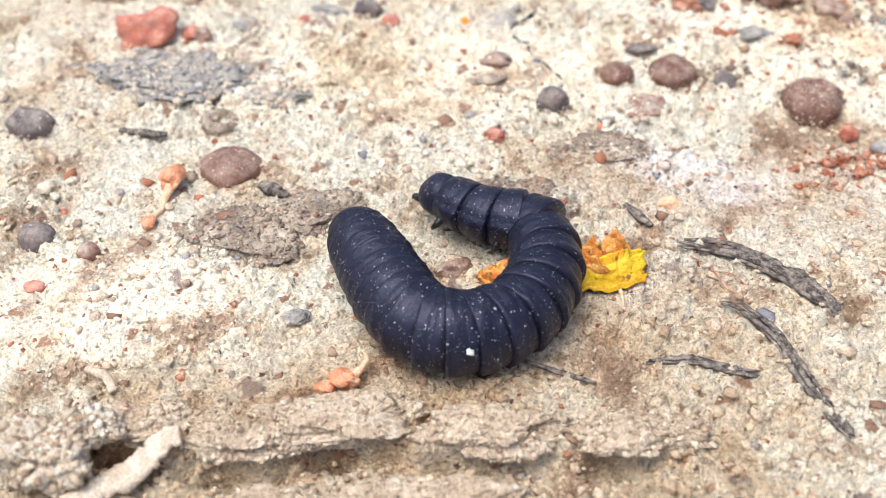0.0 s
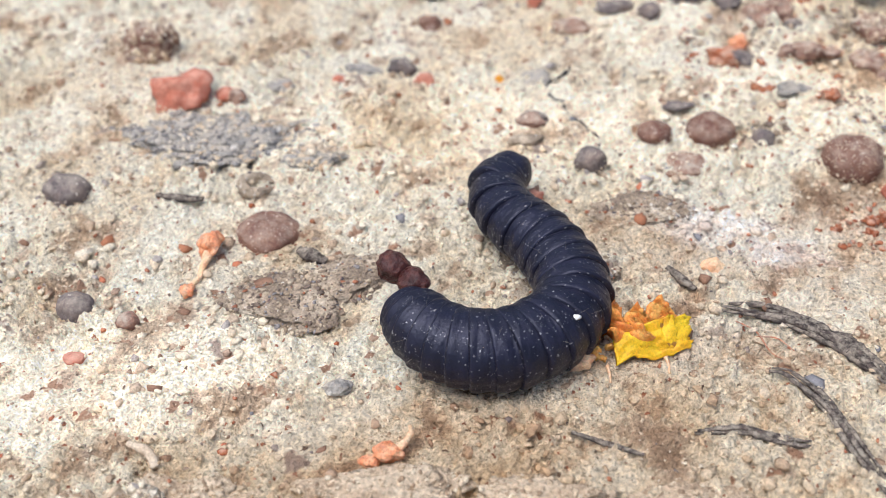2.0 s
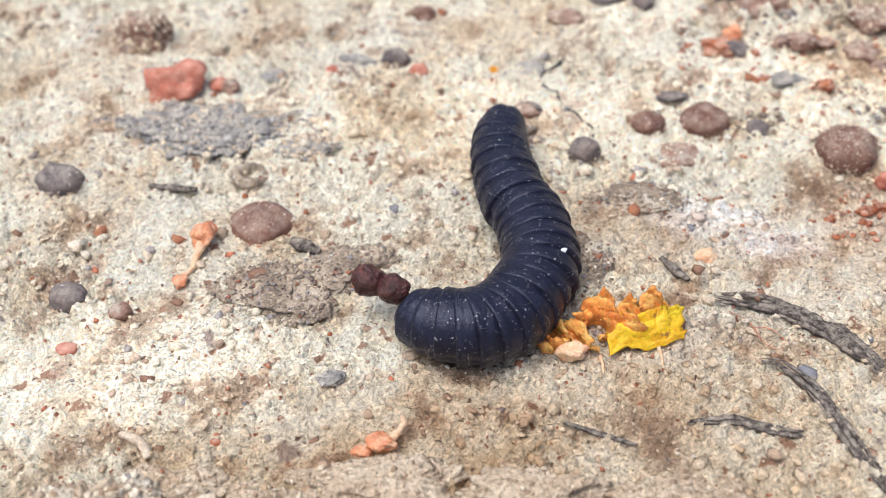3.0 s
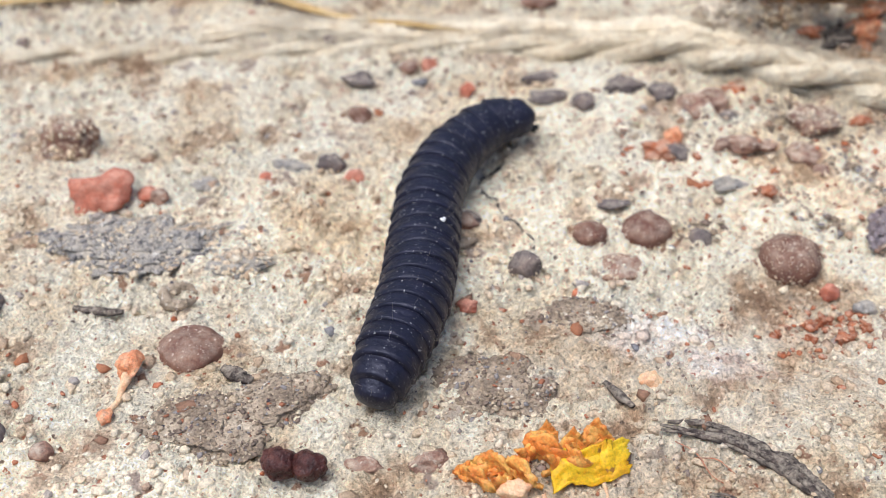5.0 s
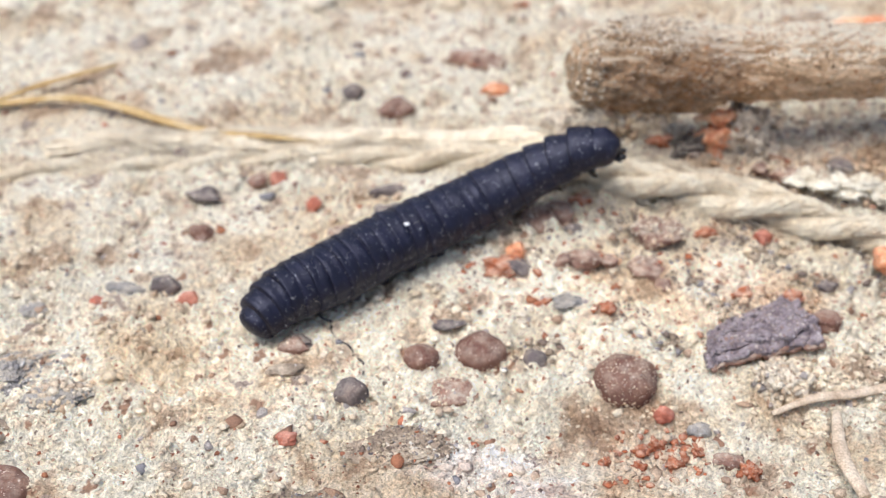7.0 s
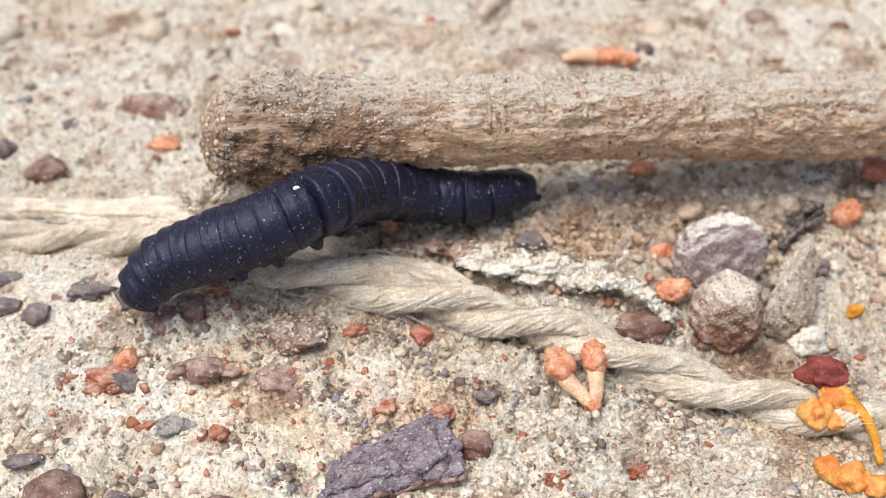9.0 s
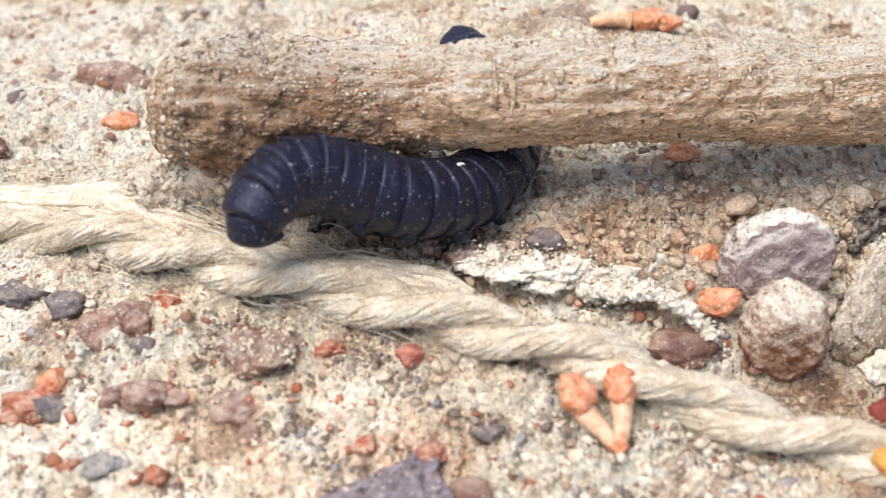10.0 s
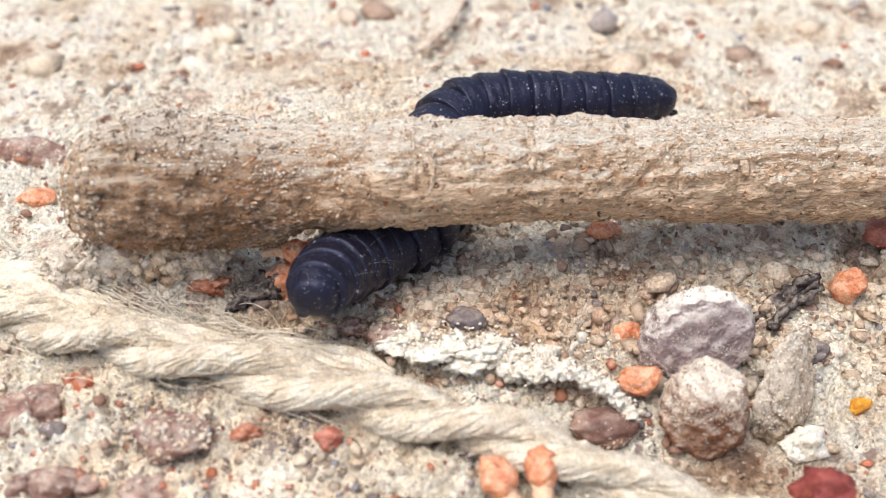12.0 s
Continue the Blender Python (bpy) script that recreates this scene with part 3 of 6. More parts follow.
scatter("grit", 24000, (0.12, 0.42), (-55, 120, 42, 170), M_GRIT, "loose cream, tan and rust grit strewn on the soil", "grit", 5)
scatter("soil_crumbs", 21000, (0.22, 1.1), (-55, 120, 42, 180), M_CRUMB, "cream soil crumbs stuck to the ground", "soil crumbs", 6, sink=0.45, gather=patchy)
scatter("clods", 1500, (0.35, 2.1), (52, 112, 115, 140), M_CRUMB, "crumbly tan soil clods before the stick", "soil clods", 16, sink=0.6)
scatter("brown_clods", 900, (0.3, 1.7), (55, 110, 116, 140), M_LEDGECRUMB, "crumbly brown soil clods before the stick", "soil clods", 24, sink=0.55, gather=lambda x, y: 0.6 + 1.6 * noise.noise((x * 0.14, y * 0.18, 90.0)))
scatter("dark_crumbs", 500, (0.2, 0.9), (55, 108, 116, 138), M_CRUMBDARK, "dark brown soil crumbs before the stick", "soil crumbs", 25, sink=0.35)
scatter("clods", 600, (0.3, 1.1), (-45, 34, 46, 58), M_CRUMB, "crumbly soil clods along the broken edge", "soil clods", 17, sink=0.4)
scatter("far_clods", 700, (1.0, 5.0), (-90, 170, 160, 320), M_CRUMB, "pale soil clods on the far ground", "soil clods", 18, sink=0.5)
scatter("far_stones", 160, (0.8, 4.0), (-90, 170, 150, 320), M_GRAVEL, "brown and grey stones on the far ground", "stones", 19, sink=0.45)
scatter("gravel", 900, (0.35, 1.5), (-55, 125, 44, 200), M_GRAVEL, "small brown, rust and grey gravel bits", "gravel", 7, sink=0.4)
scatter("brown_crumbs", 1500, (0.2, 0.9), (22, 78, 98, 117), M_CRUMBDARK, "brown soil crumbs lying in patches on the pale crust", "soil crumbs", 21, sink=0.4, gather=lambda x, y: 2.5 * noise.noise((x * 0.16, y * 0.2, 70.0)) - 0.1)
scatter("rust_crumbs", 260, (0.2, 0.9), (22, 78, 98, 118), M_REDSOIL, "rust-red soil crumbs strewn before the twine", "soil crumbs", 22, sink=0.4, gather=lambda x, y: 0.3 + 2.0 * noise.noise((x * 0.16, y * 0.2, 80.0)))
scatter("granules", 1600, (0.3, 1.0), (50, 100, 88, 107), M_CRUMB, "coarse cream and tan granules before the twine", "soil crumbs", 26, sink=0.35)
scatter("brown_granules", 500, (0.25, 0.8), (50, 100, 88, 107), M_LEDGECRUMB, "coarse brown granules before the twine", "soil crumbs", 27, sink=0.35)
scatter("rust_crumbs", 160, (0.2, 0.8), (-45, 50, 50, 112), M_REDSOIL, "rust-red soil crumbs strewn on the pale crust", "soil crumbs", 23, sink=0.4)
scatter("red_crumbs", 60, (0.45, 1.3), (32, 42, 83, 90), M_REDSOIL, "cluster of crumbled brick-red soil grains", "crumbs", 8, sink=0.3)


def encrust(ob, count, sizes, mat, seed, keep, label, long=1):
    """Small crumbs stuck to a thing's surface, as one part. keep(centre, normal), in millimetres, picks where."""
    me = ob.data
    faces = [(p.center / MM, p.normal.copy(), p.area) for p in me.polygons]
    faces = [f for f in faces if keep(f[0], f[1])]
    rng = np.random.default_rng(seed)
    share = np.array([f[2] for f in faces])
    V, F = [], []
    for k, i in enumerate(rng.choice(len(faces), count, p=share / share.sum())):
        c, d, _ = faces[i]
        q = np.array(d.to_track_quat("Z", "Y").to_matrix())
        s = sizes[0] * (sizes[1] / sizes[0]) ** (rng.uniform(0, 1) ** 2.0)
        v = ICO_V * (1 + rng.uniform(-0.38, 0.38, (len(ICO_V), 1))) * (s * rng.uniform(0.8, 1.8) * long, s, s * rng.uniform(0.25, 0.65))
        a = rng.uniform(0, 6.283) if long == 1 else rng.normal(0, 0.3)
        turn = np.array([[math.cos(a), -math.sin(a), 0], [math.sin(a), math.cos(a), 0], [0, 0, 1]])
        V.append(v @ turn.T @ q.T + np.array(c) + np.array(d) * s * 0.06 + rng.uniform(-0.08, 0.08, 3))
        F.append(ICO_F + k * len(ICO_V))
    out = bpy.data.meshes.new("crumbs")
    out.from_pydata((np.concatenate(V) * MM).tolist(), [], np.concatenate(F).tolist())
    out.polygons.foreach_set("use_smooth", [True] * len(out.polygons))
    out.materials.append(mat)
    child = new("crumb_coat", out)
    child.parent = ob
    return tagged(child, label, kind="stuff")


# ---- stones ----
def stone(name, x, y, size, mat, label, category="stone", seed=1, sink=0.35, lumps=0.15, fine=0.05, facets=2, turn=0.0, group="", level=4, lift=0.0):
    w, d, h = size
    if name == "nodule":
        facets, lumps, fine = 0, min(lumps, 0.09), 0.015
    y -= 0.5 * h * (0.5 - sink)
    sink += 0.09
    fine += 0.015
    bm = blob(size, seed, lumps, fine, facets, level)
    bmesh.ops.translate(bm, vec=(0, 0, h * (0.5 - sink)), verts=bm.verts)
    ob = thing(name, bm, mat, (x, y, ground(x, y) + lift), label, category, group, turn)
    if mat in (M_NODULE, M_DARK, M_REDBROWN, M_BRICK, M_REDSOIL) and w > 2.1:
        edge = h * (0.5 - sink) * 0.9
        encrust(ob, int(9 * w * d), (0.08, 0.4), M_CRUMB, 900 + seed, lambda c, n: -0.4 < c.z < edge or (mat is M_REDBROWN and n.z > 0.3 and noise.noise(c * 0.9) > 0.1), "soil crumbs stuck to its foot")
    return ob


NOD = "rounded brown ironstone nodule half sunk in the soil"
G1 = "nodules in the soil"
stone("nodule", -19.4, 85.9, (6.3, 5.2, 3.0), M_NODULE, "flat oval dark red-brown nodule set in the soil", "pebble", 11, 0.38, group=G1)
stone("nodule", 23.2, 99.6, (5.0, 4.4, 3.6), M_NODULE, NOD, "pebble", 12, 0.36, group=G1)
stone("nodule", 17.5, 98.6, (3.4, 3.0, 2.5), M_NODULE, "small dark brown nodule in the soil", "pebble", 13, 0.35, group=G1)
stone("nodule", 10.9, 94.6, (3.0, 2.8, 3.0), M_DARK, "dark grey-brown knobbly nodule in the soil", "pebble", 14, 0.3, group=G1, lumps=0.2)
stone("nodule", 28.2, 98.2, (2.3, 2.2, 1.9), M_DARK, "small dark brown nodule in the soil", "pebble", 15, 0.35, group=G1)
rock = stone("nodule", 36.5, 95.6, (6.0, 5.4, 4.6), M_NODULE, "large dusty tan-brown nodule standing proud of the soil", "pebble", 16, 0.3, group=G1, lumps=0.08)
encrust(rock, 500, (0.06, 0.16), M_CRUMB, 98, lambda c, d: d.z > 0.1, "pale soil crumbs")
stone("nodule", 19.8, 94.6, (5.2, 3.6, 1.6), M_REDBROWN, "flat red-brown stone nearly buried in soil", "pebble", 17, 0.5, group=G1, fine=0.06)
stone("nodule", -35.1, 76.5, (3.2, 3.0, 2.6), M_DARK, "dark grey speckled nodule in the soil", "pebble", 18, 0.35, group=G1)
stone("nodule", -39.2, 92.0, (4.5, 4.0, 3.2), M_DARK, "grey-brown nodule half sunk in the soil", "pebble", 19, 0.38, group=G1, lumps=0.18)
stone("nodule", -30.3, 74.7, (2.0, 1.8, 1.5), M_REDBROWN, "small red-brown nodule in the soil", "pebble", 20, 0.35, group=G1)
stone("nodule", -34.0, 70.6, (2.0, 1.4, 0.9), M_BRICK, "small flat brick-red chip in the soil", "pebble", 21, 0.35, group=G1)
stone("nodule", 34.8, 110.6, (4.8, 2.4, 2.2), M_REDBROWN, "oblong red-brown stone lying on the soil", "pebble", 22, 0.35, group=G1, fine=0.06)
rock = stone("rock", -35.0, 115.8, (6.0, 5.2, 5.2), M_REDBROWN, "crumbly red-brown rock resting on the soil", "rock", 23, 0.3, lumps=0.2, fine=0.08)
encrust(rock, 300, (0.2, 0.9), M_CRUMB, 96, lambda c, d: d.z > 0.1, "soil crumbs")
stone("rock", -30.7, 107.3, (7.4, 5.0, 4.8), M_BRICK, "brick-red peaked stone lying on the soil", "rock", 24, 0.3, lumps=0.25, facets=7, fine=0.05)
stone("pebble", -25.9, 107.6, (2.2, 2.0, 1.6), M_BRICK, "small brick-red pebble beside the red stone", "pebble", 25, 0.3)
stone("pebble", -24.6, 106.6, (1.9, 1.7, 1.5), M_REDBROWN, "small red-brown pebble beside the red stone", "pebble", 26, 0.3)
stone("pebble", -7.6, 111.2, (2.8, 2.4, 2.0), M_DARK, "dark brown pebble on pale soil", "pebble", 27, 0.3)
stone("pebble", -5.3, 109.4, (2.2, 2.0, 1.8), M_BRICK, "brick-red pebble on pale soil", "pebble", 28, 0.3, facets=4)
stone("pebble", -14.3, 109.4, (1.7, 1.5, 1.2), M_BRICK, "tiny brick-red pebble on pale soil", "pebble", 29, 0.3)
stone("pebble", -20.3, 108.5, (2.7, 1.8, 1.1), M_GREYSTONE, "flat grey pebble on pale soil", "pebble", 30, 0.3)
stone("pebble", -11.7, 111.2, (4.4, 1.9, 1.1), M_GREYSTONE, "flat grey stone chip on pale soil", "pebble", 31, 0.35, turn=-12)
stone("pebble", 19.5, 118.8, (2.9, 2.4, 1.9), M_DARK, "dark brown pebble near the twine", "pebble", 32, 0.35)
stone("pebble", 28.2, 119.4, (3.3, 2.6, 1.8), M_DARK, "dark grey pebble near the twine", "pebble", 33, 0.4)
stone("pebble", 33.2, 117.4, (3.6, 3.4, 2.6), M_REDBROWN, "tan-brown pebble sunk near the twine", "pebble", 34, 0.4)
rock = stone("pebble", 42.8, 112.8, (6.4, 4.4, 2.8), M_REDBROWN, "broad red-brown stone in the soil before the twine", "pebble", 35, 0.4, fine=0.07, facets=4)
encrust(rock, 160, (0.2, 0.6), M_CRUMB, 97, lambda c, d: d.z > 0.1, "pale soil crumbs")
stone("pebble", 28.1, 112.4, (2.4, 2.2, 2.0), M_ORANGE, "small orange pebble-like bud on the soil", "dried bud", 36, 0.3)
stone("pebble", 28.0, 110.2, (3.4, 2.4, 1.6), M_DARK, "grey-brown pebble sunk in the soil", "pebble", 37, 0.4)
stone("pebble", -4.6, 119.4, (2.6, 2.4, 2.2), M_NODULE, "round brown pebble on the soil", "pebble", 38, 0.35)
stone("pebble", 7.3, 123.4, (1.7, 1.6, 1.6), M_BRICK, "tiny brick-red pebble on the soil", "pebble", 39, 0.3)
stone("pebble", 3.3, 128.8, (2.0, 1.8, 3.0), M_BRICK, "upright orange-red chip on the soil", "pebble", 40, 0.3, facets=3)
stone("pebble", 1.0, 128.4, (2.2, 2.0, 1.4), M_REDBROWN, "brown pebble beside the orange-red chip", "pebble", 41, 0.35)
stone("pebble", -4.8, 126.0, (4.0, 2.6, 1.7), M_DARK, "grey angular pebble on the soil", "pebble", 42, 0.35, facets=4, turn=-20)
stone("pebble", 5.6, 101.0, (2.8, 2.0, 1.6), M_REDBROWN, "red-brown pebble beside the crack", "pebble", 43, 0.35)
stone("pebble", 39.3, 91.7, (2.0, 1.8, 1.9), M_BRICK, "small bright brick-red pebble on soil", "pebble", 44, 0.3, facets=3)
stone("pebble", 42.4, 90.0, (2.4, 2.0, 1.4), M_GREYSTONE, "small blue-grey pebble on soil", "pebble", 45, 0.35)
stone("pebble", 43.7, 85.4, (2.6, 1.8, 1.2), M_REDBROWN, "flat red-brown pebble on soil", "pebble", 46, 0.35)
stone("pebble", 5.2, 89.2, (1.9, 1.4, 1.1), M_BRICK, "small brick-red chip on the soil", "pebble", 47, 0.3, facets=3)
stone("pebble", 20.2, 80.3, (2.2, 1.7, 1.6), M_STALK, "yellow-orange seed on the soil", "seed", 48, 0.25)
stone("pebble", 6.1, 101.6, (3.2, 2.2, 1.4), M_DARK, "flat dark pebble on pale soil", "pebble", 49, 0.4)
stone("pebble", 4.6, 97.6, (3.6, 1.6, 0.9), M_CRUST, "low dark crumb of soil beside the crack", "soil crumb", 50, 0.35)
stone("pebble", 20.5, 102.7, (3.2, 1.6, 0.8), M_DARK, "thin dark flake in the soil", "pebble", 51, 0.35)
stone("pebble", 0.9, 72.0, (3.4, 1.8, 1.4), M_REDBROWN, "red-brown pebble beside the yellow petal", "pebble", 52, 0.35, turn=18)
stone("pebble", -4.4, 72.1, (3.0, 1.6, 1.2), M_REDBROWN, "brown flat pebble in the soil", "pebble", 53, 0.4, turn=-10)
stone("pebble", -12.0, 66.8, (2.4, 1.7, 1.0), M_GREYSTONE, "small blue-grey chip in the soil", "pebble", 54, 0.35, facets=3)
stone("pebble", 41.2, 109.2, (4.0, 3.4, 1.8), M_REDBROWN, "flat pinkish brown stone sunk in the soil", "pebble", 55, 0.45, fine=0.06)
stone("pebble", 42.5, 106.9, (2.2, 1.9, 1.4), M_NODULE, "small brown pebble in the soil", "pebble", 56, 0.35)
stone("pebble", 31.3, 116.6, (4.2, 3.6, 2.4), M_REDBROWN, "brown lump sunk in the soil by the twine", "pebble", 57, 0.4)
stone("pebble", 53.7, 112.0, (2.2, 1.9, 1.9), M_BRICK, "brick-red pebble against the twine", "pebble", 58, 0.3, facets=4)
stone("pebble", 34.4, 114.6, (1.9, 1.6, 1.4), M_DARK, "small dark pebble by the twine", "pebble", 59, 0.35)
stone("pebble", 63.4, 110.3, (2.4, 1.8, 1.4), M_DARK, "small dark pebble against the twine", "pebble", 60, 0.4)
stone("pebble", 102.0, 130.4, (3.6, 3.0, 2.6), M_BRICK, "brick-red pebble beside the stick", "pebble", 61, 0.3)
stone("pebble", 28.0, 150.8, (8.0, 3.4, 3.0), M_REDBROWN, "oblong brown stone behind the stick", "pebble", 62, 0.35, turn=-15)
stone("pebble", 17.0, 141.8, (4.6, 3.6, 2.6), M_NODULE, "brown pebble beyond the twine", "pebble", 63, 0.35)
stone("pebble", 12.0, 146.0, (2.8, 2.4, 2.6), M_DARK, "dark pebble beyond the twine", "pebble", 64, 0.35)
stone("pebble", 29.3, 143.2, (3.6, 2.2, 1.6), M_ORANGE, "orange chip lying behind the stick's end", "dried bud", 65, 0.35)
stone("pebble", 57.2, 100.9, (3.2, 2.6, 2.2), M_NODULE, "brown nub against the bark flake", "pebble", 66, 0.3)
stone("pebble", 65.0, 121.6, (3.0, 2.4, 1.6), M_DARK, "brown pebble between twine and stick", "pebble", 67, 0.4)
stone("pebble", 58.6, 120.4, (3.6, 3.0, 2.6), M_REDBROWN, "orange-brown pebble under the stick", "pebble", 68, 0.4)

stone("pebble", 15.6, 120.2, (4.2, 2.4, 1.6), M_DARK, "flat dark grey stone chip on pale soil", "pebble", 261, 0.35)
stone("pebble", 15.8, 124.4, (4.4, 1.5, 1.4), M_DARK, "dark oblong chip on the soil beside the twine", "pebble", 262, 0.35, turn=8)
stone("pebble", 10.8, 116.9, (4.2, 2.8, 1.6), M_REDBROWN, "flat brown stone sunk in pale soil", "pebble", 263, 0.4)
stone("pebble", 6.6, 109.2, (3.2, 2.8, 1.6), M_GREYSTONE, "round lilac-grey stone sunk in pale soil", "pebble", 264, 0.42, facets=0)
stone("pebble", 95.0, 114.2, (1.7, 1.3, 1.5), M_YELLOWORANGE, "tiny golden crumb on the soil beyond the rocks", "dried bud", 265, 0.25)
stone("pebble", 2.6, 109.2, (1.4, 1.0, 0.9), M_YELLOWORANGE, "tiny golden crumb beside a pit in the soil", "dried bud", 266, 0.3)

# flat crusts and shale
rock = stone("shale_flake", -24.6, 99.9, (16.5, 9.0, 1.9), M_GREYSTONE, "broad flat flake of grey speckled shale", "stone flake", 71, 0.52, lumps=0.25, fine=0.16, facets=3, level=6)
encrust(rock, 900, (0.15, 0.5), M_CRUMB, 86, lambda c, d: d.z > 0.1 and noise.noise(c * 0.4) > 0.0, "pale soil crumbs")
encrust(rock, 1800, (0.15, 0.6), M_SHALECRUMB, 186, lambda c, d: d.z > 0.0, "grey shale crumbs")
rock = stone("shale_flake", -15.9, 96.6, (6.0, 3.6, 1.2), M_GREYSTONE, "small flat flake of grey-brown shale", "stone flake", 72, 0.45, lumps=0.2, fine=0.09)
encrust(rock, 160, (0.2, 0.9), M_CRUMB, 87, lambda c, d: d.z > 0.1, "pale soil crumbs")
rock = stone("soil_crust", -17.4, 76.8, (10.5, 8.6, 1.7), M_CRUST, "raised crust of grey-brown soil with a broken edge", "soil crust", 73, 0.45, lumps=0.2, fine=0.1, facets=5, level=5)
encrust(rock, 1000, (0.15, 0.55), M_CRUMBDARK, 88, lambda c, d: d.z > 0.1, "pale soil crumbs")
rock = stone("soil_crust", -11.0, 79.5, (7.5, 5.5, 1.1), M_CRUST, "low crust of dark gritty soil", "soil crust", 74, 0.5, lumps=0.25, fine=0.12, level=5)
encrust(rock, 500, (0.15, 0.5), M_CRUMBDARK, 89, lambda c, d: d.z > 0.1, "pale soil crumbs")
rock = stone("soil_crust", 6.8, 79.8, (9.0, 7.0, 1.2), M_CRUST, "low crust of dark grey gritty soil", "soil crust", 75, 0.5, lumps=0.25, fine=0.12, level=5)
encrust(rock, 900, (0.15, 0.5), M_CRUMBDARK, 90, lambda c, d: d.z > 0.1, "gritty soil crumbs")
rock = stone("soil_crust", 14.6, 88.2, (8.0, 4.6, 1.1), M_CRUST, "low crust of grey-brown gritty soil", "soil crust", 76, 0.5, lumps=0.25, fine=0.12, level=5)
encrust(rock, 500, (0.15, 0.5), M_CRUMBDARK, 91, lambda c, d: d.z > 0.1, "gritty soil crumbs")
rock = stone("soil_clod", -28.9, 53.4, (6.8, 5.2, 5.0), M_CLOD, "cream crumbly soil clod", "soil clod", 78, 0.25, lumps=0.3, fine=0.16, level=5, lift=1.4)
encrust(rock, 900, (0.15, 0.9), M_LEDGECRUMB, 92, lambda c, d: d.z > 0.1, "cream soil crumbs")
rock = stone("soil_clod", -25.2, 55.0, (3.0, 2.8, 2.4), M_CLOD, "small cream soil clod", "soil clod", 79, 0.3, lumps=0.3, fine=0.14, lift=1.0)
encrust(rock, 160, (0.2, 0.9), M_CRUMB, 93, lambda c, d: d.z > 0.1, "cream soil crumbs")
rock = stone("soil_clod", 50.8, 94.3, (5.4, 4.4, 4.0), M_CLOD, "cream lumpy soil clod beside the bark flake", "soil clod", 80, 0.3, lumps=0.25, fine=0.12, level=5)
encrust(rock, 500, (0.2, 0.9), M_CRUMB, 94, lambda c, d: d.z > 0.1, "cream soil crumbs")
rock = stone("soil_clod", 41.0, 128.0, (9.0, 5.0, 8.0), M_CLOD, "crumbly soil packed under the stick's end", "soil clod", 81, 0.4, lumps=0.25, fine=0.12, level=5)
encrust(rock, 700, (0.3, 1.4), M_CRUMB, 95, lambda c, d: d.z > 0.1, "soil crumbs")

# the broken ledge of crust in front
M_LEDGE = material("tan_soil_ledge", [(0.3, (0.42, 0.30, 0.20)), (0.45, (0.60, 0.46, 0.32)), (0.58, (0.76, 0.62, 0.45)), (0.75, (0.54, 0.41, 0.28))], 2.6, rough=0.95, grain=0.35, bump=0.3, spec=0.15, contrast=(0.5, 1.4))
for k, (x, y, size, turn) in enumerate([(-7.4, 56.2, (12.5, 5.0, 2.3), 3), (-22.8, 56.4, (9.5, 4.6, 2.3), -4), (-14.8, 54.6, (8.5, 3.8, 2.0), 6), (3.4, 55.0, (10.0, 4.0, 1.8), -3), (14.0, 54.6, (10.0, 3.8, 2.0), 2), (-1.5, 49.6, (12.0, 4.2, 2.2), 0), (-12.0, 48.6, (11.0, 4.0, 2.2), 5)]):
    rock = stone("soil_ledge", x, y, size, M_LEDGE, "overhanging ledge of crumbly tan soil crust", "soil crust", 140 + k, 0.42, lumps=0.3, fine=0.14, facets=3, turn=turn, level=5)
    encrust(rock, 700, (0.1, 0.55), M_LEDGECRUMB, 150 + k, lambda c, d: d.z > -0.2, "tan soil crumbs")

for k, (x, y, size) in enumerate([(35.4, 127.6, (4.6, 4.2, 5.4)), (33.0, 125.4, (3.4, 3.0, 3.0)), (36.6, 124.2, (3.0, 2.6, 2.4)), (31.0, 128.6, (3.8, 3.0, 3.0))]):
    rock = stone("soil_clod", x, y, size, M_CLOD, "crumbly cream soil clod against the stick's end", "soil clod", 171 + k, 0.3, lumps=0.3, fine=0.15, level=4)
    encrust(rock, 350, (0.12, 0.6), M_TANCRUMB, 175 + k, lambda c, d: d.z > -0.2, "cream soil crumbs")
rock = stone("soil_clod", 56.0, 128.4, (7.0, 6.0, 8.6), M_CLOD, "crumbly brown soil clod under the stick", "soil clod", 181, 0.35, lumps=0.25, fine=0.12, level=5)
encrust(rock, 500, (0.2, 0.8), M_CRUMBDARK, 182, lambda c, d: d.z > -0.3, "brown soil crumbs")
for k, (x, y, size, mat) in enumerate([(24.1, 120.6, (3.8, 2.6, 2.2), M_DARK), (26.7, 110.4, (4.6, 2.8, 1.3), M_REDSOIL), (32.5, 105.2, (3.0, 2.2, 1.0), M_GREYSTONE), (36.2, 103.7, (1.7, 1.5, 1.4), M_REDSOIL), (30.2, 105.3, (1.8, 1.3, 1.0), M_REDSOIL),
                                        (50.3, 105.5, (2.0, 1.6, 1.2), M_REDSOIL), (48.2, 112.8, (2.2, 1.6, 1.2), M_REDSOIL), (55.0, 104.0, (2.0, 1.6, 1.2), M_REDSOIL), (58.7, 105.6, (2.4, 1.6, 1.2), M_DARK), (35.8, 118.8, (2.6, 2.0, 1.6), M_REDSOIL)]):
    stone("soil_lump", x, y, size, mat, "crumbly red-brown lump of soil in the pale crust" if mat is M_REDSOIL else "dull grey-brown stone sunk in pale crust", "soil lump" if mat is M_REDSOIL else "pebble", 160 + k, 0.4, lumps=0.25, fine=0.12, facets=3)

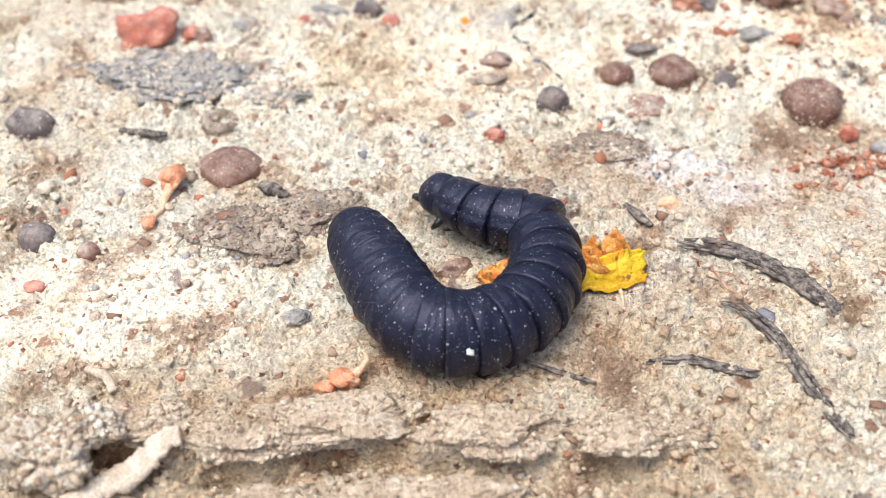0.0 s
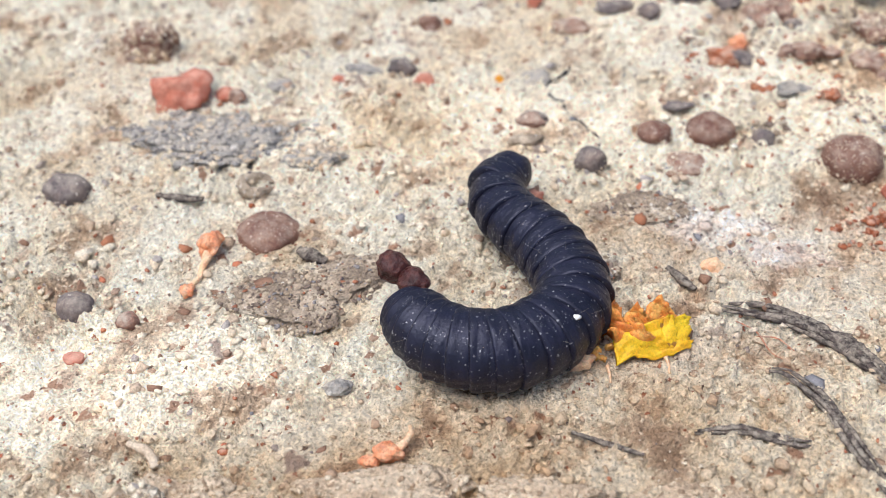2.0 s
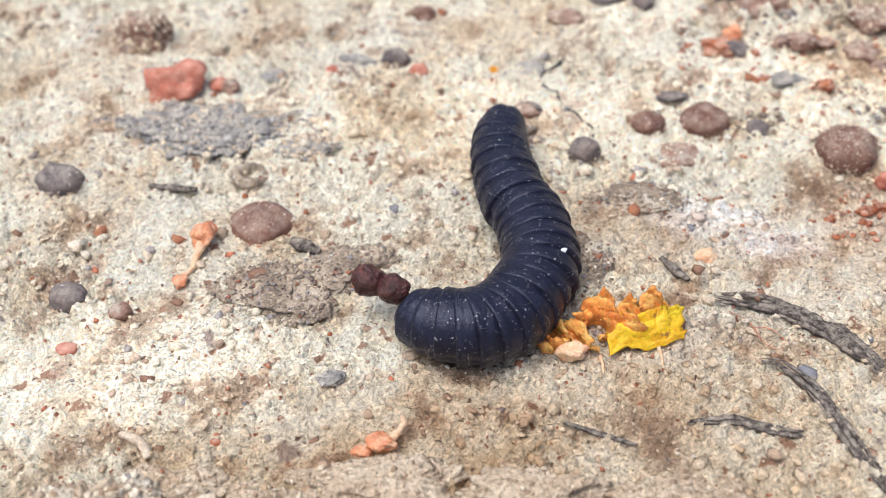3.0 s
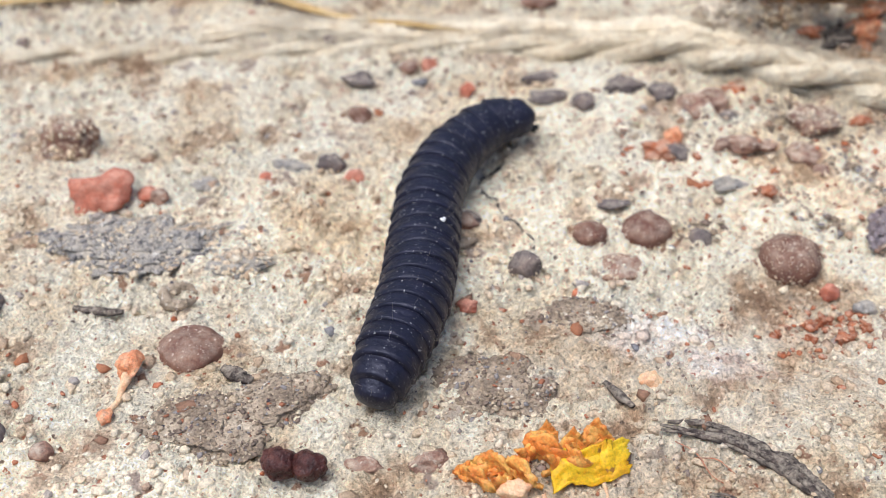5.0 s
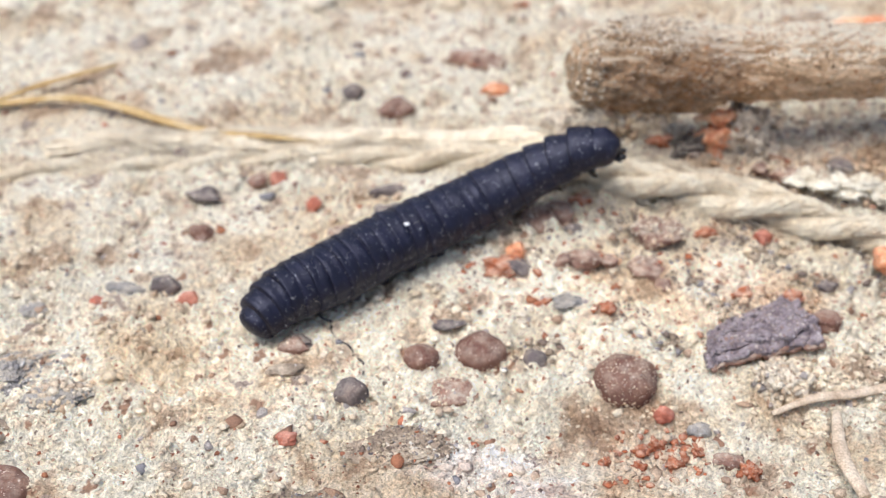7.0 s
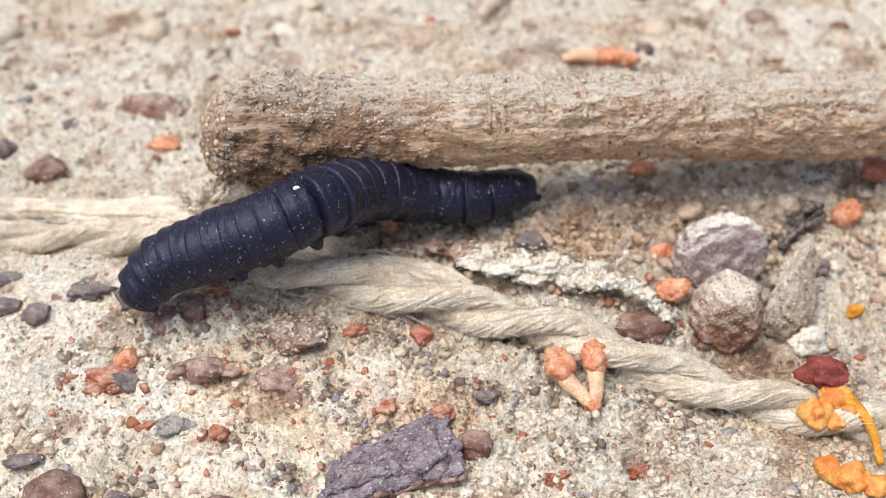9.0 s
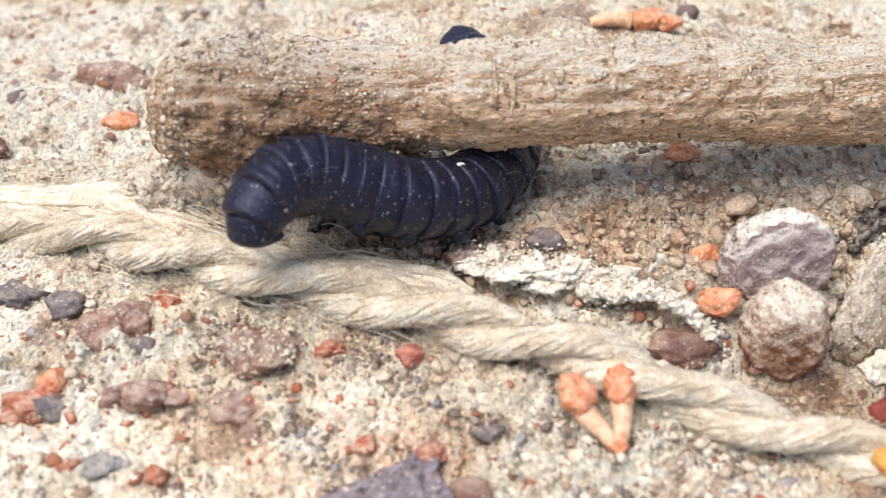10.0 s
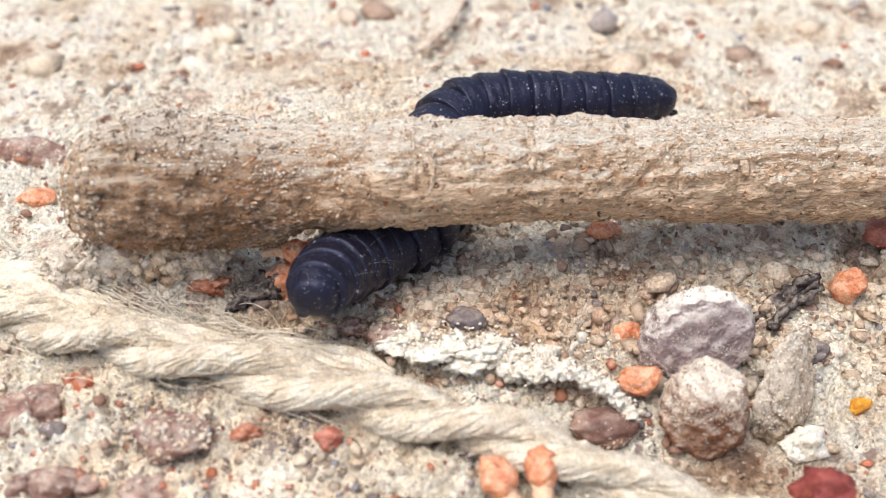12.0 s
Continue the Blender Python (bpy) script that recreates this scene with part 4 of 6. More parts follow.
for k, (x, y, size) in enumerate([(38.0, 88.6, (1.5, 1.0, 0.9)), (36.4, 87.4, (1.1, 0.9, 0.8)), (38.9, 85.6, (1.6, 1.2, 1.0)), (35.8, 85.4, (0.9, 0.8, 0.8)), (41.4, 86.8, (1.1, 0.8, 0.7)), (45.4, 84.0, (1.8, 1.4, 1.3)), (33.0, 86.4, (0.8, 0.7, 0.7)), (70.4, 97.4, (1.8, 1.4, 1.2)), (63.4, 96.8, (1.6, 1.4, 1.3))]):
    rock = stone("soil_lump", x, y, size, M_REDSOIL, "crumbled clump of bright rust-red soil", "soil lump", 210 + k, 0.25, lumps=0.4, fine=0.25)
    encrust(rock, 30, (0.2, 0.5), M_REDSOIL, 230 + k, lambda c, d: d.z > -0.2, "rust-red soil grains")
for k, (x, y, size, mat, what) in enumerate([(52.0, 127.2, (3.6, 3.0, 4.6), M_ORANGE, "crumpled orange husk under the stick"), (55.2, 129.0, (2.6, 2.0, 2.4), M_ORANGE, "orange crumb of husk under the stick"), (47.6, 125.4, (3.4, 2.4, 1.8), M_ROOT, "dark rotten leaf crumb under the stick's knob"),
                                             (49.6, 126.2, (2.6, 2.0, 1.8), M_ROOT, "dark rotten leaf crumb under the stick's knob"), (45.4, 125.6, (2.4, 1.6, 1.5), M_REDSOIL, "dark red crumb under the stick's knob"), (56.0, 121.6, (1.6, 1.4, 1.4), M_REDBROWN, "tan crumb beside the brown pebble")]):
    stone("husk_crumb", x, y, size, mat, what, "crumb", 250 + k, 0.2, lumps=0.35, fine=0.22)

# the pile of rocks beyond the twine
def cut_rock(x, y, size, cuts, mat, label, seed, sink):
    """A rock with broken faces; cuts: (direction, how far out the face lies), in half sizes."""
    bm = blob(size, seed, 0.06, 0.03, 0, 6)
    for v in bm.verts:
        for way, far in cuts:
            way = Vector(way).normalized()
            p = Vector((v.co.x / size[0], v.co.y / size[1], v.co.z / size[2])) * 2
            over = p.dot(way) - far - 0.07 * noise.noise(v.co * 0.8)
            if over > 0:
                p -= way * over * 0.94
                v.co = Vector((p.x * size[0], p.y * size[1], p.z * size[2])) / 2
    for v in bm.verts:
        v.co *= 1 + 0.04 * noise.noise(v.co * 0.9) + 0.02 * noise.noise(v.co * 2.2) + 0.014 * noise.noise(v.co * 4.5) + 0.01 * noise.noise(v.co * 9)
    bmesh.ops.translate(bm, vec=(0, 0, size[2] * (0.5 - sink)), verts=bm.verts)
    return thing("rock", bm, mat, (x, y, ground(x, y)), label, "rock")


rock = cut_rock(82.4, 118.2, (8.8, 6.4, 8.6), [((0.05, -0.86, 0.4), 0.46)], M_LILAC, "purple-brown rock with a pale dusty top", 91, 0.22)
encrust(rock, 4500, (0.04, 0.12), M_WHITECRUMB, 81, lambda c, d: c.z > 1.0 and -0.78 * d.y + 0.5 * d.z < 0.8 + 0.4 * noise.noise(c * 0.6), "cream dust crumbs")
encrust(rock, 900, (0.05, 0.2), M_LILACCRUMB, 82, lambda c, d: d.z > -0.4, "brown dust crumbs")
rock = cut_rock(81.8, 112.5, (7.0, 6.2, 8.2), [((-0.2, -0.9, 0.1), 0.8), ((0.9, -0.4, 0.2), 0.82), ((0, 0, 1), 0.86)], M_RUST, "round speckled brown rock with cream dust", 92, 0.26)
encrust(rock, 4000, (0.04, 0.12), M_WHITECRUMB, 85, lambda c, d: c.z + 2.2 * noise.noise(c * 0.6) - 0.5 * c.x > 3.6, "cream dust crumbs")
encrust(rock, 1600, (0.05, 0.15), M_TANCRUMB, 83, lambda c, d: c.z + 1.6 * noise.noise(c * 0.5) > 2.2, "cream dust crumbs")
encrust(rock, 1400, (0.06, 0.2), M_RUSTCRUMB, 84, lambda c, d: d.z > -0.6, "rusty dust crumbs")
stone("pebble", 77.4, 115.4, (3.7, 2.3, 2.4), M_ORANGE, "orange lump wedged between the rocks", "dried bud", 93, 0.25, turn=10, lift=1.0)
stone("pebble", 82.3, 114.5, (2.2, 1.5, 1.4), M_YELLOWORANGE, "tiny orange crumb on the rocks", "dried bud", 94, 0.2, lift=3.6)
stone("pebble", 77.6, 120.6, (2.5, 2.3, 2.3), M_ORANGE, "round orange-brown bud on the soil", "dried bud", 95, 0.25)
stone("pebble", 78.0, 131.4, (2.8, 2.2, 2.0), M_ORANGE, "orange bud lying under the stick", "dried bud", 96, 0.25)
stone("pebble", 97.4, 124.6, (3.2, 2.6, 3.6), M_ORANGE, "upright orange-brown bud on the soil", "dried bud", 97, 0.25)
stone("pebble", 73.8, 112.4, (5.0, 3.4, 2.6), M_NODULE, "dark brown pebble under the pale crust", "pebble", 98, 0.4)
stone("white_crumb", 89.5, 111.0, (3.4, 2.6, 2.6), M_WHITE, "white crumbly crust bit", "soil crumb", 99, 0.3, lumps=0.25, fine=0.12)
stone("pebble", 92.3, 119.0, (3.0, 2.4, 1.8), M_DARK, "dark grey-brown pebble beside the rocks", "pebble", 100, 0.35)


def leaning_slab():
    bm = blob((6.6, 2.6, 9.4), 103, 0.14, 0.10, 6, 5)
    bmesh.ops.rotate(bm, verts=bm.verts, matrix=pose(0, 0, 0, -28, 24, 20).to_3x3())
    bmesh.ops.translate(bm, vec=(0, 0, 2.6), verts=bm.verts)
    ob = thing("rock_slab", bm, M_TANROCK, (88.6, 114.4, ground(88.6, 114.4)), "dusty tan slab leaning on the round rock", "rock")
    encrust(ob, 2400, (0.05, 0.28), M_TANCRUMB, 86, lambda c, d: c.z > 0, "tan dust crumbs")
    encrust(ob, 2600, (0.04, 0.15), M_WHITECRUMB, 85, lambda c, d: c.z > 0 and (c.x < -1.4 + noise.noise(c * 0.8) or c.z > 5), "cream dust crumbs")


leaning_slab()


def dark_flake():
    bm = sheet(lambda u, v: (5.6 * u - 3.0 + 0.6 * noise.noise((u * 3, v * 6, 1.0)), (2.4 * v - 1.2) * (1 - 0.5 * u) + 0.8 * math.sin(3 * u) + 0.4 * noise.noise((u * 7, v * 3, 4.0)), 0.5 + 2.0 * u * u + 0.4 * math.cos(5 * v + 2 * u) + 0.3 * noise.noise((u * 6, v * 6, 7.0))), 30, 16, 0.6)
    thing("bark_chip", bm, M_ROOT, (92.0, 122.6, ground(92.0, 122.6)), "dark grey curled bark chip standing by the rocks", "bark chip", turn=25)


dark_flake()


def bark_flake():
    def shape(u, v):
        x = -6.0 + 11.5 * u + 1.5 * v - 2.0 * u * v
        y = -3.4 + 7.2 * v * (0.62 + 0.38 * u) + 1.6 * u
        wob = noise.noise((u * 4, v * 4, 9.0))
        return (x + 0.9 * wob + 0.15 * noise.noise((u * 13, v * 13, 0)), y + 0.7 * noise.noise((u * 5, v * 5, 2.0)) + 0.15 * noise.noise((u * 13, v * 13, 6)), 0.75 + 0.5 * u - 0.7 * (2 * v - 1) ** 2 * 0.6 + 0.45 * wob + 0.4 * noise.noise((u * 14, v * 14, 3.0)) + 0.25 * noise.noise((u * 26, v * 22, 5.0)))
    at = (50.2, 99.3, ground(50.2, 99.3))
    ob = holder("bark_flake", at, "thick purple-grey flake of bark lying on the soil", "bark flake")
    part("bark_layer", sheet(shape, 60, 44, 0.8), M_BARK, ob)

    def upper(u, v):
        x, y, z = shape(0.06 + 0.8 * u + 0.05 * noise.noise((v * 7, 3.0, 1.0)), 0.14 + 0.7 * v + 0.06 * noise.noise((u * 6, 1.0, 4.0)))
        return (x, y, z + 0.55 + 0.2 * noise.noise((u * 5, v * 5, 12.0)))
    part("bark_layer", sheet(upper, 50, 36, 0.5), M_BARK, ob)
    part("bark_layer", sheet(lambda u, v: Vector(shape(u, 0.02 + 0.2 * v)) + Vector((0.3, -0.35, -0.35)), 40, 12, 0.5), M_REDBROWN, ob, "rusty underside showing at the edge")
    encrust(ob.children[0], 1200, (0.1, 0.4), M_LILACCRUMB, 190, lambda c, d: d.z > 0.0, "fine crumbs of dust")
    encrust(ob.children[1], 1000, (0.08, 0.32), M_LILACCRUMB, 191, lambda c, d: d.z > 0.0, "fine crumbs of dust")


bark_flake()


# ---- shrivelled florets ----
def floret(buds, stalks, label, at, turn=0.0, bud_mat=None, stalk_mat=None):
    ob = holder("floret", at, label, "dried floret", turn=turn)
    for k, (p, size) in enumerate(buds):
        part("bud", blob(size, 200 + k + int(at[0] * 3), 0.18, 0.06, 1, 4, p), bud_mat or M_ORANGE, ob)
    for line, radii in stalks:
        part("stalk", tube(line, radii, 12, 30, 0.3), stalk_mat or M_STALK, ob, "pale orange stalk")
    return ob


def on_ground(x, y, up=0.0):
    return (x, y, ground(x, y) + up)


floret([((0, 0.1, 1.2), (2.2, 2.7, 2.1)), ((-1.6, -4.7, 0.3), (1.3, 1.6, 1.0))], [([(0, -0.3, 1.2), (-0.4, -1.9, 0.7), (-0.7, -3.2, 0.4), (-1.7, -4.6, 0.3)], [0.65, 0.34, 0.24, 0.24])],
       "club-shaped shrivelled orange floret with a pale stalk", on_ground(-24.1, 82.6))
floret([((0, 0, 0.9), (2.4, 1.5, 1.5)), ((-1.3, -0.5, 0.5), (1.6, 1.2, 0.9))], [([(0.9, 0.3, 1.0), (1.4, 0.7, 1.3), (1.8, 1.3, 1.5), (1.7, 1.7, 2.0)], [0.4, 0.25, 0.22, 0.15])],
       "shrivelled orange floret with a curled stalk", on_ground(-7.8, 59.9))
floret([((-2.0, 0.5, 1.9), (2.6, 2.8, 2.5)), ((-2.3, 1.3, 2.3), (1.9, 1.6, 1.5)), ((1.1, 0.8, 2.0), (2.3, 2.7, 2.5)), ((1.3, 1.8, 2.5), (1.8, 1.5, 1.4)), ((0.4, -2.8, 0.3), (1.5, 1.3, 1.0))],
       [([(-1.9, 0.5, 1.9), (-1.5, -0.5, 1.2), (-0.6, -1.6, 0.7), (0.2, -2.7, 0.3)], [0.9, 0.85, 0.6, 0.5]), ([(1.1, 0.8, 2.0), (1.1, -0.4, 1.3), (0.9, -1.5, 0.7), (0.5, -2.7, 0.3)], [0.9, 0.85, 0.65, 0.5])],
       "pair of shrivelled orange florets joined at their stalks", on_ground(67.2, 106.4))
wilted = floret([((-1.5, -3.0, 1.0), (2.8, 2.6, 2.4)), ((0.4, -2.0, 1.7), (3.4, 2.2, 1.8)), ((1.5, -3.0, 1.3), (2.0, 2.2, 1.5)), ((-0.2, -3.8, 0.9), (1.8, 1.8, 1.3)), ((-0.8, -9.6, 0.8), (3.0, 2.4, 2.0)), ((-2.4, -8.4, 0.7), (2.2, 2.2, 1.8)), ((0.8, -10.6, 0.6), (2.4, 2.0, 1.6))],
                [([(0.9, -2.2, 2.0), (2.0, -3.8, 1.6), (2.3, -6.0, 1.1), (1.9, -8.6, 0.8)], [0.6, 0.5, 0.36, 0.3])],
                "wilted flower with dark red cap and orange lobes", on_ground(87.6, 103.4, 2.0), bud_mat=M_PETALORANGE, stalk_mat=M_YELLOWORANGE)
part("cap", blob((4.2, 3.2, 2.6), 241, 0.25, 0.1, 4, 4, (0.1, 0.4, 2.4)), M_DEEPRED, wilted, "dark red dried cap")
floret([((0, 0, 1.0), (3.2, 2.2, 2.0)), ((2.0, -0.6, 0.8), (2.4, 1.6, 1.6))], [([(-1.4, 0.2, 0.9), (-3.4, 0.5, 1.0), (-5.2, 0.4, 0.6)], [0.9, 0.7, 0.5])],
       "orange dried floret lying behind the stick", on_ground(78.6, 150.0))
floret([((0, 0, 0.9), (3.4, 2.0, 1.9)), ((2.4, -0.2, 0.7), (2.0, 1.4, 1.3)), ((-2.2, 0.3, 0.7), (2.0, 1.6, 1.4))], [([(2.6, 0, 0.8), (3.6, -0.2, 0.5)], [0.5, 0.3])],
       "brownish orange shrivelled floret on the soil", on_ground(34.9, 109.6), bud_mat=M_REDBROWN)
floret([((0, 0, 0.8), (2.6, 1.8, 1.6)), ((1.5, 0.4, 0.8), (1.6, 1.4, 1.4))], [([(-0.8, 0, 0.8), (-1.8, 0.4, 0.6), (-2.6, 0.2, 0.5)], [0.5, 0.4, 0.3])],
       "orange floret wedged under the stick", (52.2, 126.6, 6.4))


def fallen_petal():
    ob = holder("fallen_petal", on_ground(10.0, 70.0), "crumpled yellow petal with shrivelled orange base", "flower petal")

    def blade(u, v):
        torn = 0.4 * noise.noise((u * 7, v * 5, 4.0)) + 0.9 * v * v * noise.noise((u * 14, 2.0, 8.0)) + 0.8 * u ** 4 * noise.noise((3.0, v * 9, 8.0))
        x = 0.4 + 6.2 * u + torn * 0.7
        y = -1.9 + 2.6 * v * (1 - 0.3 * u) + 1.7 * u + 0.3 * math.sin(6 * u + 2 * v) + torn * 0.6
        z = 0.3 + 2.0 * v * (0.75 + 0.35 * math.sin(3 * u)) + 0.25 * math.sin(9 * u + v) * (1 - v * 0.4) + 0.45 * noise.noise((u * 5, v * 3, 1.0)) + 0.06 * noise.noise((u * 15, v * 13, 2.0))
        return (x, y, z)

    part("blade", sheet(blade, 64, 30, 0.26), M_YELLOW, ob, "bright yellow crumpled blade")
    rng = random.Random(4)
    for k in range(9):
        ph = rng.uniform(0, 6)
        x0, y0 = -6.0 + 1.15 * k, rng.uniform(-1.0, 0.5) + (1.2 if k >= 4 else 0)
        wide, tall = rng.uniform(2.4, 3.4), rng.uniform(1.1, 1.8) + (0.8 if k >= 4 else 0)

        def fold(u, v, x0=x0, y0=y0, ph=ph, wide=wide, tall=tall):
            a = (u - 0.5) * 3.6
            return (x0 + wide * (u - 0.3) + 0.4 * math.sin(5 * v + ph), y0 + 1.1 * math.cos(a + ph) * (0.5 + 0.6 * v) + 0.5 * v, 0.25 + tall * v + 0.5 * math.sin(a * 1.7 + ph) * v + 0.5 * noise.noise((u * 5 + ph, v * 5, 0)) + 0.25 * noise.noise((u * 13 + ph, v * 11, 0)))
        part("fold", sheet(fold, 30, 18, 0.3), M_PETALORANGE, ob, "shrivelled orange fold")
    part("pale_tip", blob((2.6, 1.6, 1.5), 251, 0.25, 0.1, 3, 3, (-2.6, -1.7, 0.8)), M_STALK, ob, "pale cream dried tip")
    for x, y in ((-0.4, -2.6), (4.4, -1.8)):
        part("thread", tube([(x, y + 0.5, 0.6), (x + 0.15, y, 0.4), (x + 0.2, y - 0.9, 0.1)], [0.18, 0.14, 0.1], 6, 8), M_STALK, ob)


fallen_petal()


# ---- roots, straws and cracks ----
def fibrous(line, wide, label, seed, pieces=6):
    """A weathered root: a bundle of flattened dark fibres, half sunk."""
    rng = random.Random(seed)
    ob = holder("root", on_ground(*line[0]), label, "root")
    o = Vector(on_ground(*line[0]))
    for k in range(pieces):
        off = rng.uniform(-wide, wide) * 0.75
        a, b = (0, len(line)) if k < 2 else (rng.randrange(0, len(line) - 1), len(line))
        pts = [Vector((x + off * 0.5 + rng.uniform(-0.2, 0.2), y + off * 0.8 + rng.uniform(-0.2, 0.2), land(x, y) - 0.12 + 0.38 * rng.random())) - o for x, y in line[a:b]]
        if len(pts) < 2:
            continue
        r = rng.uniform(0.16, 0.46) * wide
        part("fibre", tube(pts, [r * 0.5, r, r * 1.1, r * 0.7, 0.08], 12, 110, 0.45, 4, 0.6, seed + k, None, 0.12), M_ROOT, ob)
    return ob


def strand(name, line, radii, mat, label, category, n=60, sides=10, rough=0.35, flat=0.7, up=0.3, seed=0):
    bm = tube([on_ground(x, y, up + (z[0] if z else 0)) for x, y, *z in line], radii, sides, n, rough, 0, flat, seed)
    return thing(name, bm, mat, (0, 0, 0), label, category)


fibrous([(20.2, 74.8), (23.5, 73.9), (26.5, 72.5), (29.4, 69.8), (31.8, 66.2)], 1.15, "dark weathered fibrous root half sunk in the soil", 1, 14)
fibrous([(22.6, 67.6), (24.2, 66.8), (26.2, 63.6), (27.3, 60.2), (28.8, 56.0), (29.8, 54.0)], 0.7, "thin dark weathered root with pale dusty fibres", 21, 10)
fibrous([(16.0, 61.6), (19.5, 61.7), (22.0, 60.6), (24.2, 60.2)], 0.8, "short brown-black root fragment in the soil", 41, 5)
strand("root", [(16.2, 79.8), (17.4, 78.2), (18.1, 76.8)], [0.25, 0.5, 0.25], M_ROOT, "small dark root chip", "root", n=24, seed=5)
strand("root", [(-16.4, 83.1), (-14.9, 81.9), (-13.8, 81.4)], [0.4, 0.8, 0.4], M_ROOT, "small dark root chip", "root", n=24, seed=6)
strand("root", [(-30.6, 91.2), (-28.2, 90.6), (-26.0, 90.4)], [0.25, 0.5, 0.3], M_ROOT, "small dark twig bit", "twig", n=24, seed=7)
strand("root", [(6.2, 61.2), (9.0, 60.4), (11.4, 58.8)], [0.15, 0.28, 0.15], M_ROOT, "thin dark root thread", "root", n=24, seed=8)
strand("fibre", [(20.9, 73.0), (22.4, 71.8), (23.2, 69.8), (23.9, 68.6)], [0.05, 0.08, 0.07, 0.04], M_REDSOIL, "thin rust-red fibre on the soil", "fibre", n=30, sides=6, seed=9)
strand("fibre", [(22.4, 71.6), (24.0, 71.2), (25.0, 69.4)], [0.05, 0.07, 0.04], M_REDSOIL, "thin rust-red fibre on the soil", "fibre", n=30, sides=6, seed=10)
# a soil crack: raised black strand whose colour stands for the shade inside
strand("root_hair", [(10.4, 110.6), (9.4, 109.0), (7.6, 107.6), (8.0, 105.6), (9.0, 104.4), (9.2, 102.6), (10.9, 101.0), (11.2, 99.4), (12.1, 98.4), (11.9, 96.8)], [0.05, 0.2, 0.06, 0.15, 0.08, 0.13, 0.04, 0.12, 0.05, 0.13, 0.05], M_CLAW_CRACK, "thin black strand standing for the shaded crack in pale soil", "root", n=90, sides=6, rough=1.2, up=0.0, seed=11)
strand("straw", [(-27.0, 49.0, 0.8), (-23.0, 51.6, 1.0), (-20.4, 53.6, 1.1), (-19.2, 53.9, 1.2)], [0.8, 1.3, 1.15, 0.9], M_PALESTRAW, "pale flattened straw piece at the soil's broken edge", "straw", flat=0.4, rough=0.35, seed=12)
strand("straw", [(49.0, 90.2, 0.5), (53.0, 91.2, 0.8), (57.5, 91.6, 0.6), (63.0, 92.5, 0.6)], [0.25, 0.5, 0.5, 0.4], M_PALESTRAW, "pale straw lying beside the soil clod", "straw", flat=0.6, rough=0.15, seed=13)
strand("straw", [(53.4, 79.0, 0.6), (53.2, 84.0, 1.2), (54.6, 89.5, 1.4)], [0.6, 0.7, 0.4], M_PALESTRAW, "pale pinkish straw on the soil", "straw", flat=0.6, rough=0.15, seed=14)
strand("straw", [(-60.0, 143.0, 0.8), (-34.0, 146.5, 0.8), (-21.0, 145.6, 1.0), (-7.0, 138.6, 1.0), (2.0, 135.6, 0.8), (10.0, 135.0, 0.5)], [0.5, 0.55, 0.55, 0.65, 0.6, 0.3], M_STRAW, "long yellow straw lying on the soil", "straw", n=90, flat=0.6, rough=0.15, seed=15)
strand("straw", [(-36.0, 144.4, 0.6), (-26.0, 150.0, 0.8), (-18.0, 155.0, 0.8)], [0.3, 0.5, 0.3], M_STRAW, "short yellow straw on the soil", "straw", n=40, flat=0.6, rough=0.15, seed=16)
strand("straw", [(-27.8, 61.4, 0.2), (-26.0, 60.2, 0.4), (-25.2, 58.9, 0.2)], [0.25, 0.45, 0.3], M_PALESTRAW, "small pale straw chip", "straw", n=20, rough=0.2, seed=17)
strand("straw", [(66.0, 164.0, 0.8), (70.0, 172.0, 1.2), (73.0, 180.0, 1.0)], [0.5, 0.6, 0.4], M_PALESTRAW, "pale straw on the far soil", "straw", n=30, rough=0.15, seed=18)


def curl():
    line = [(1.5 * math.cos(a), 1.35 * math.sin(a), 0.7 + 0.1 * a) for a in np.linspace(0.4, 5.8, 9)]
    thing("dried_curl", tube(line, [0.2, 0.5, 0.6, 0.45, 0.2], 10, 40, 0.6, flat=1.2), M_CRUST, on_ground(-20.9, 92.0), "curled ring of dried plant husk", "husk")


curl()


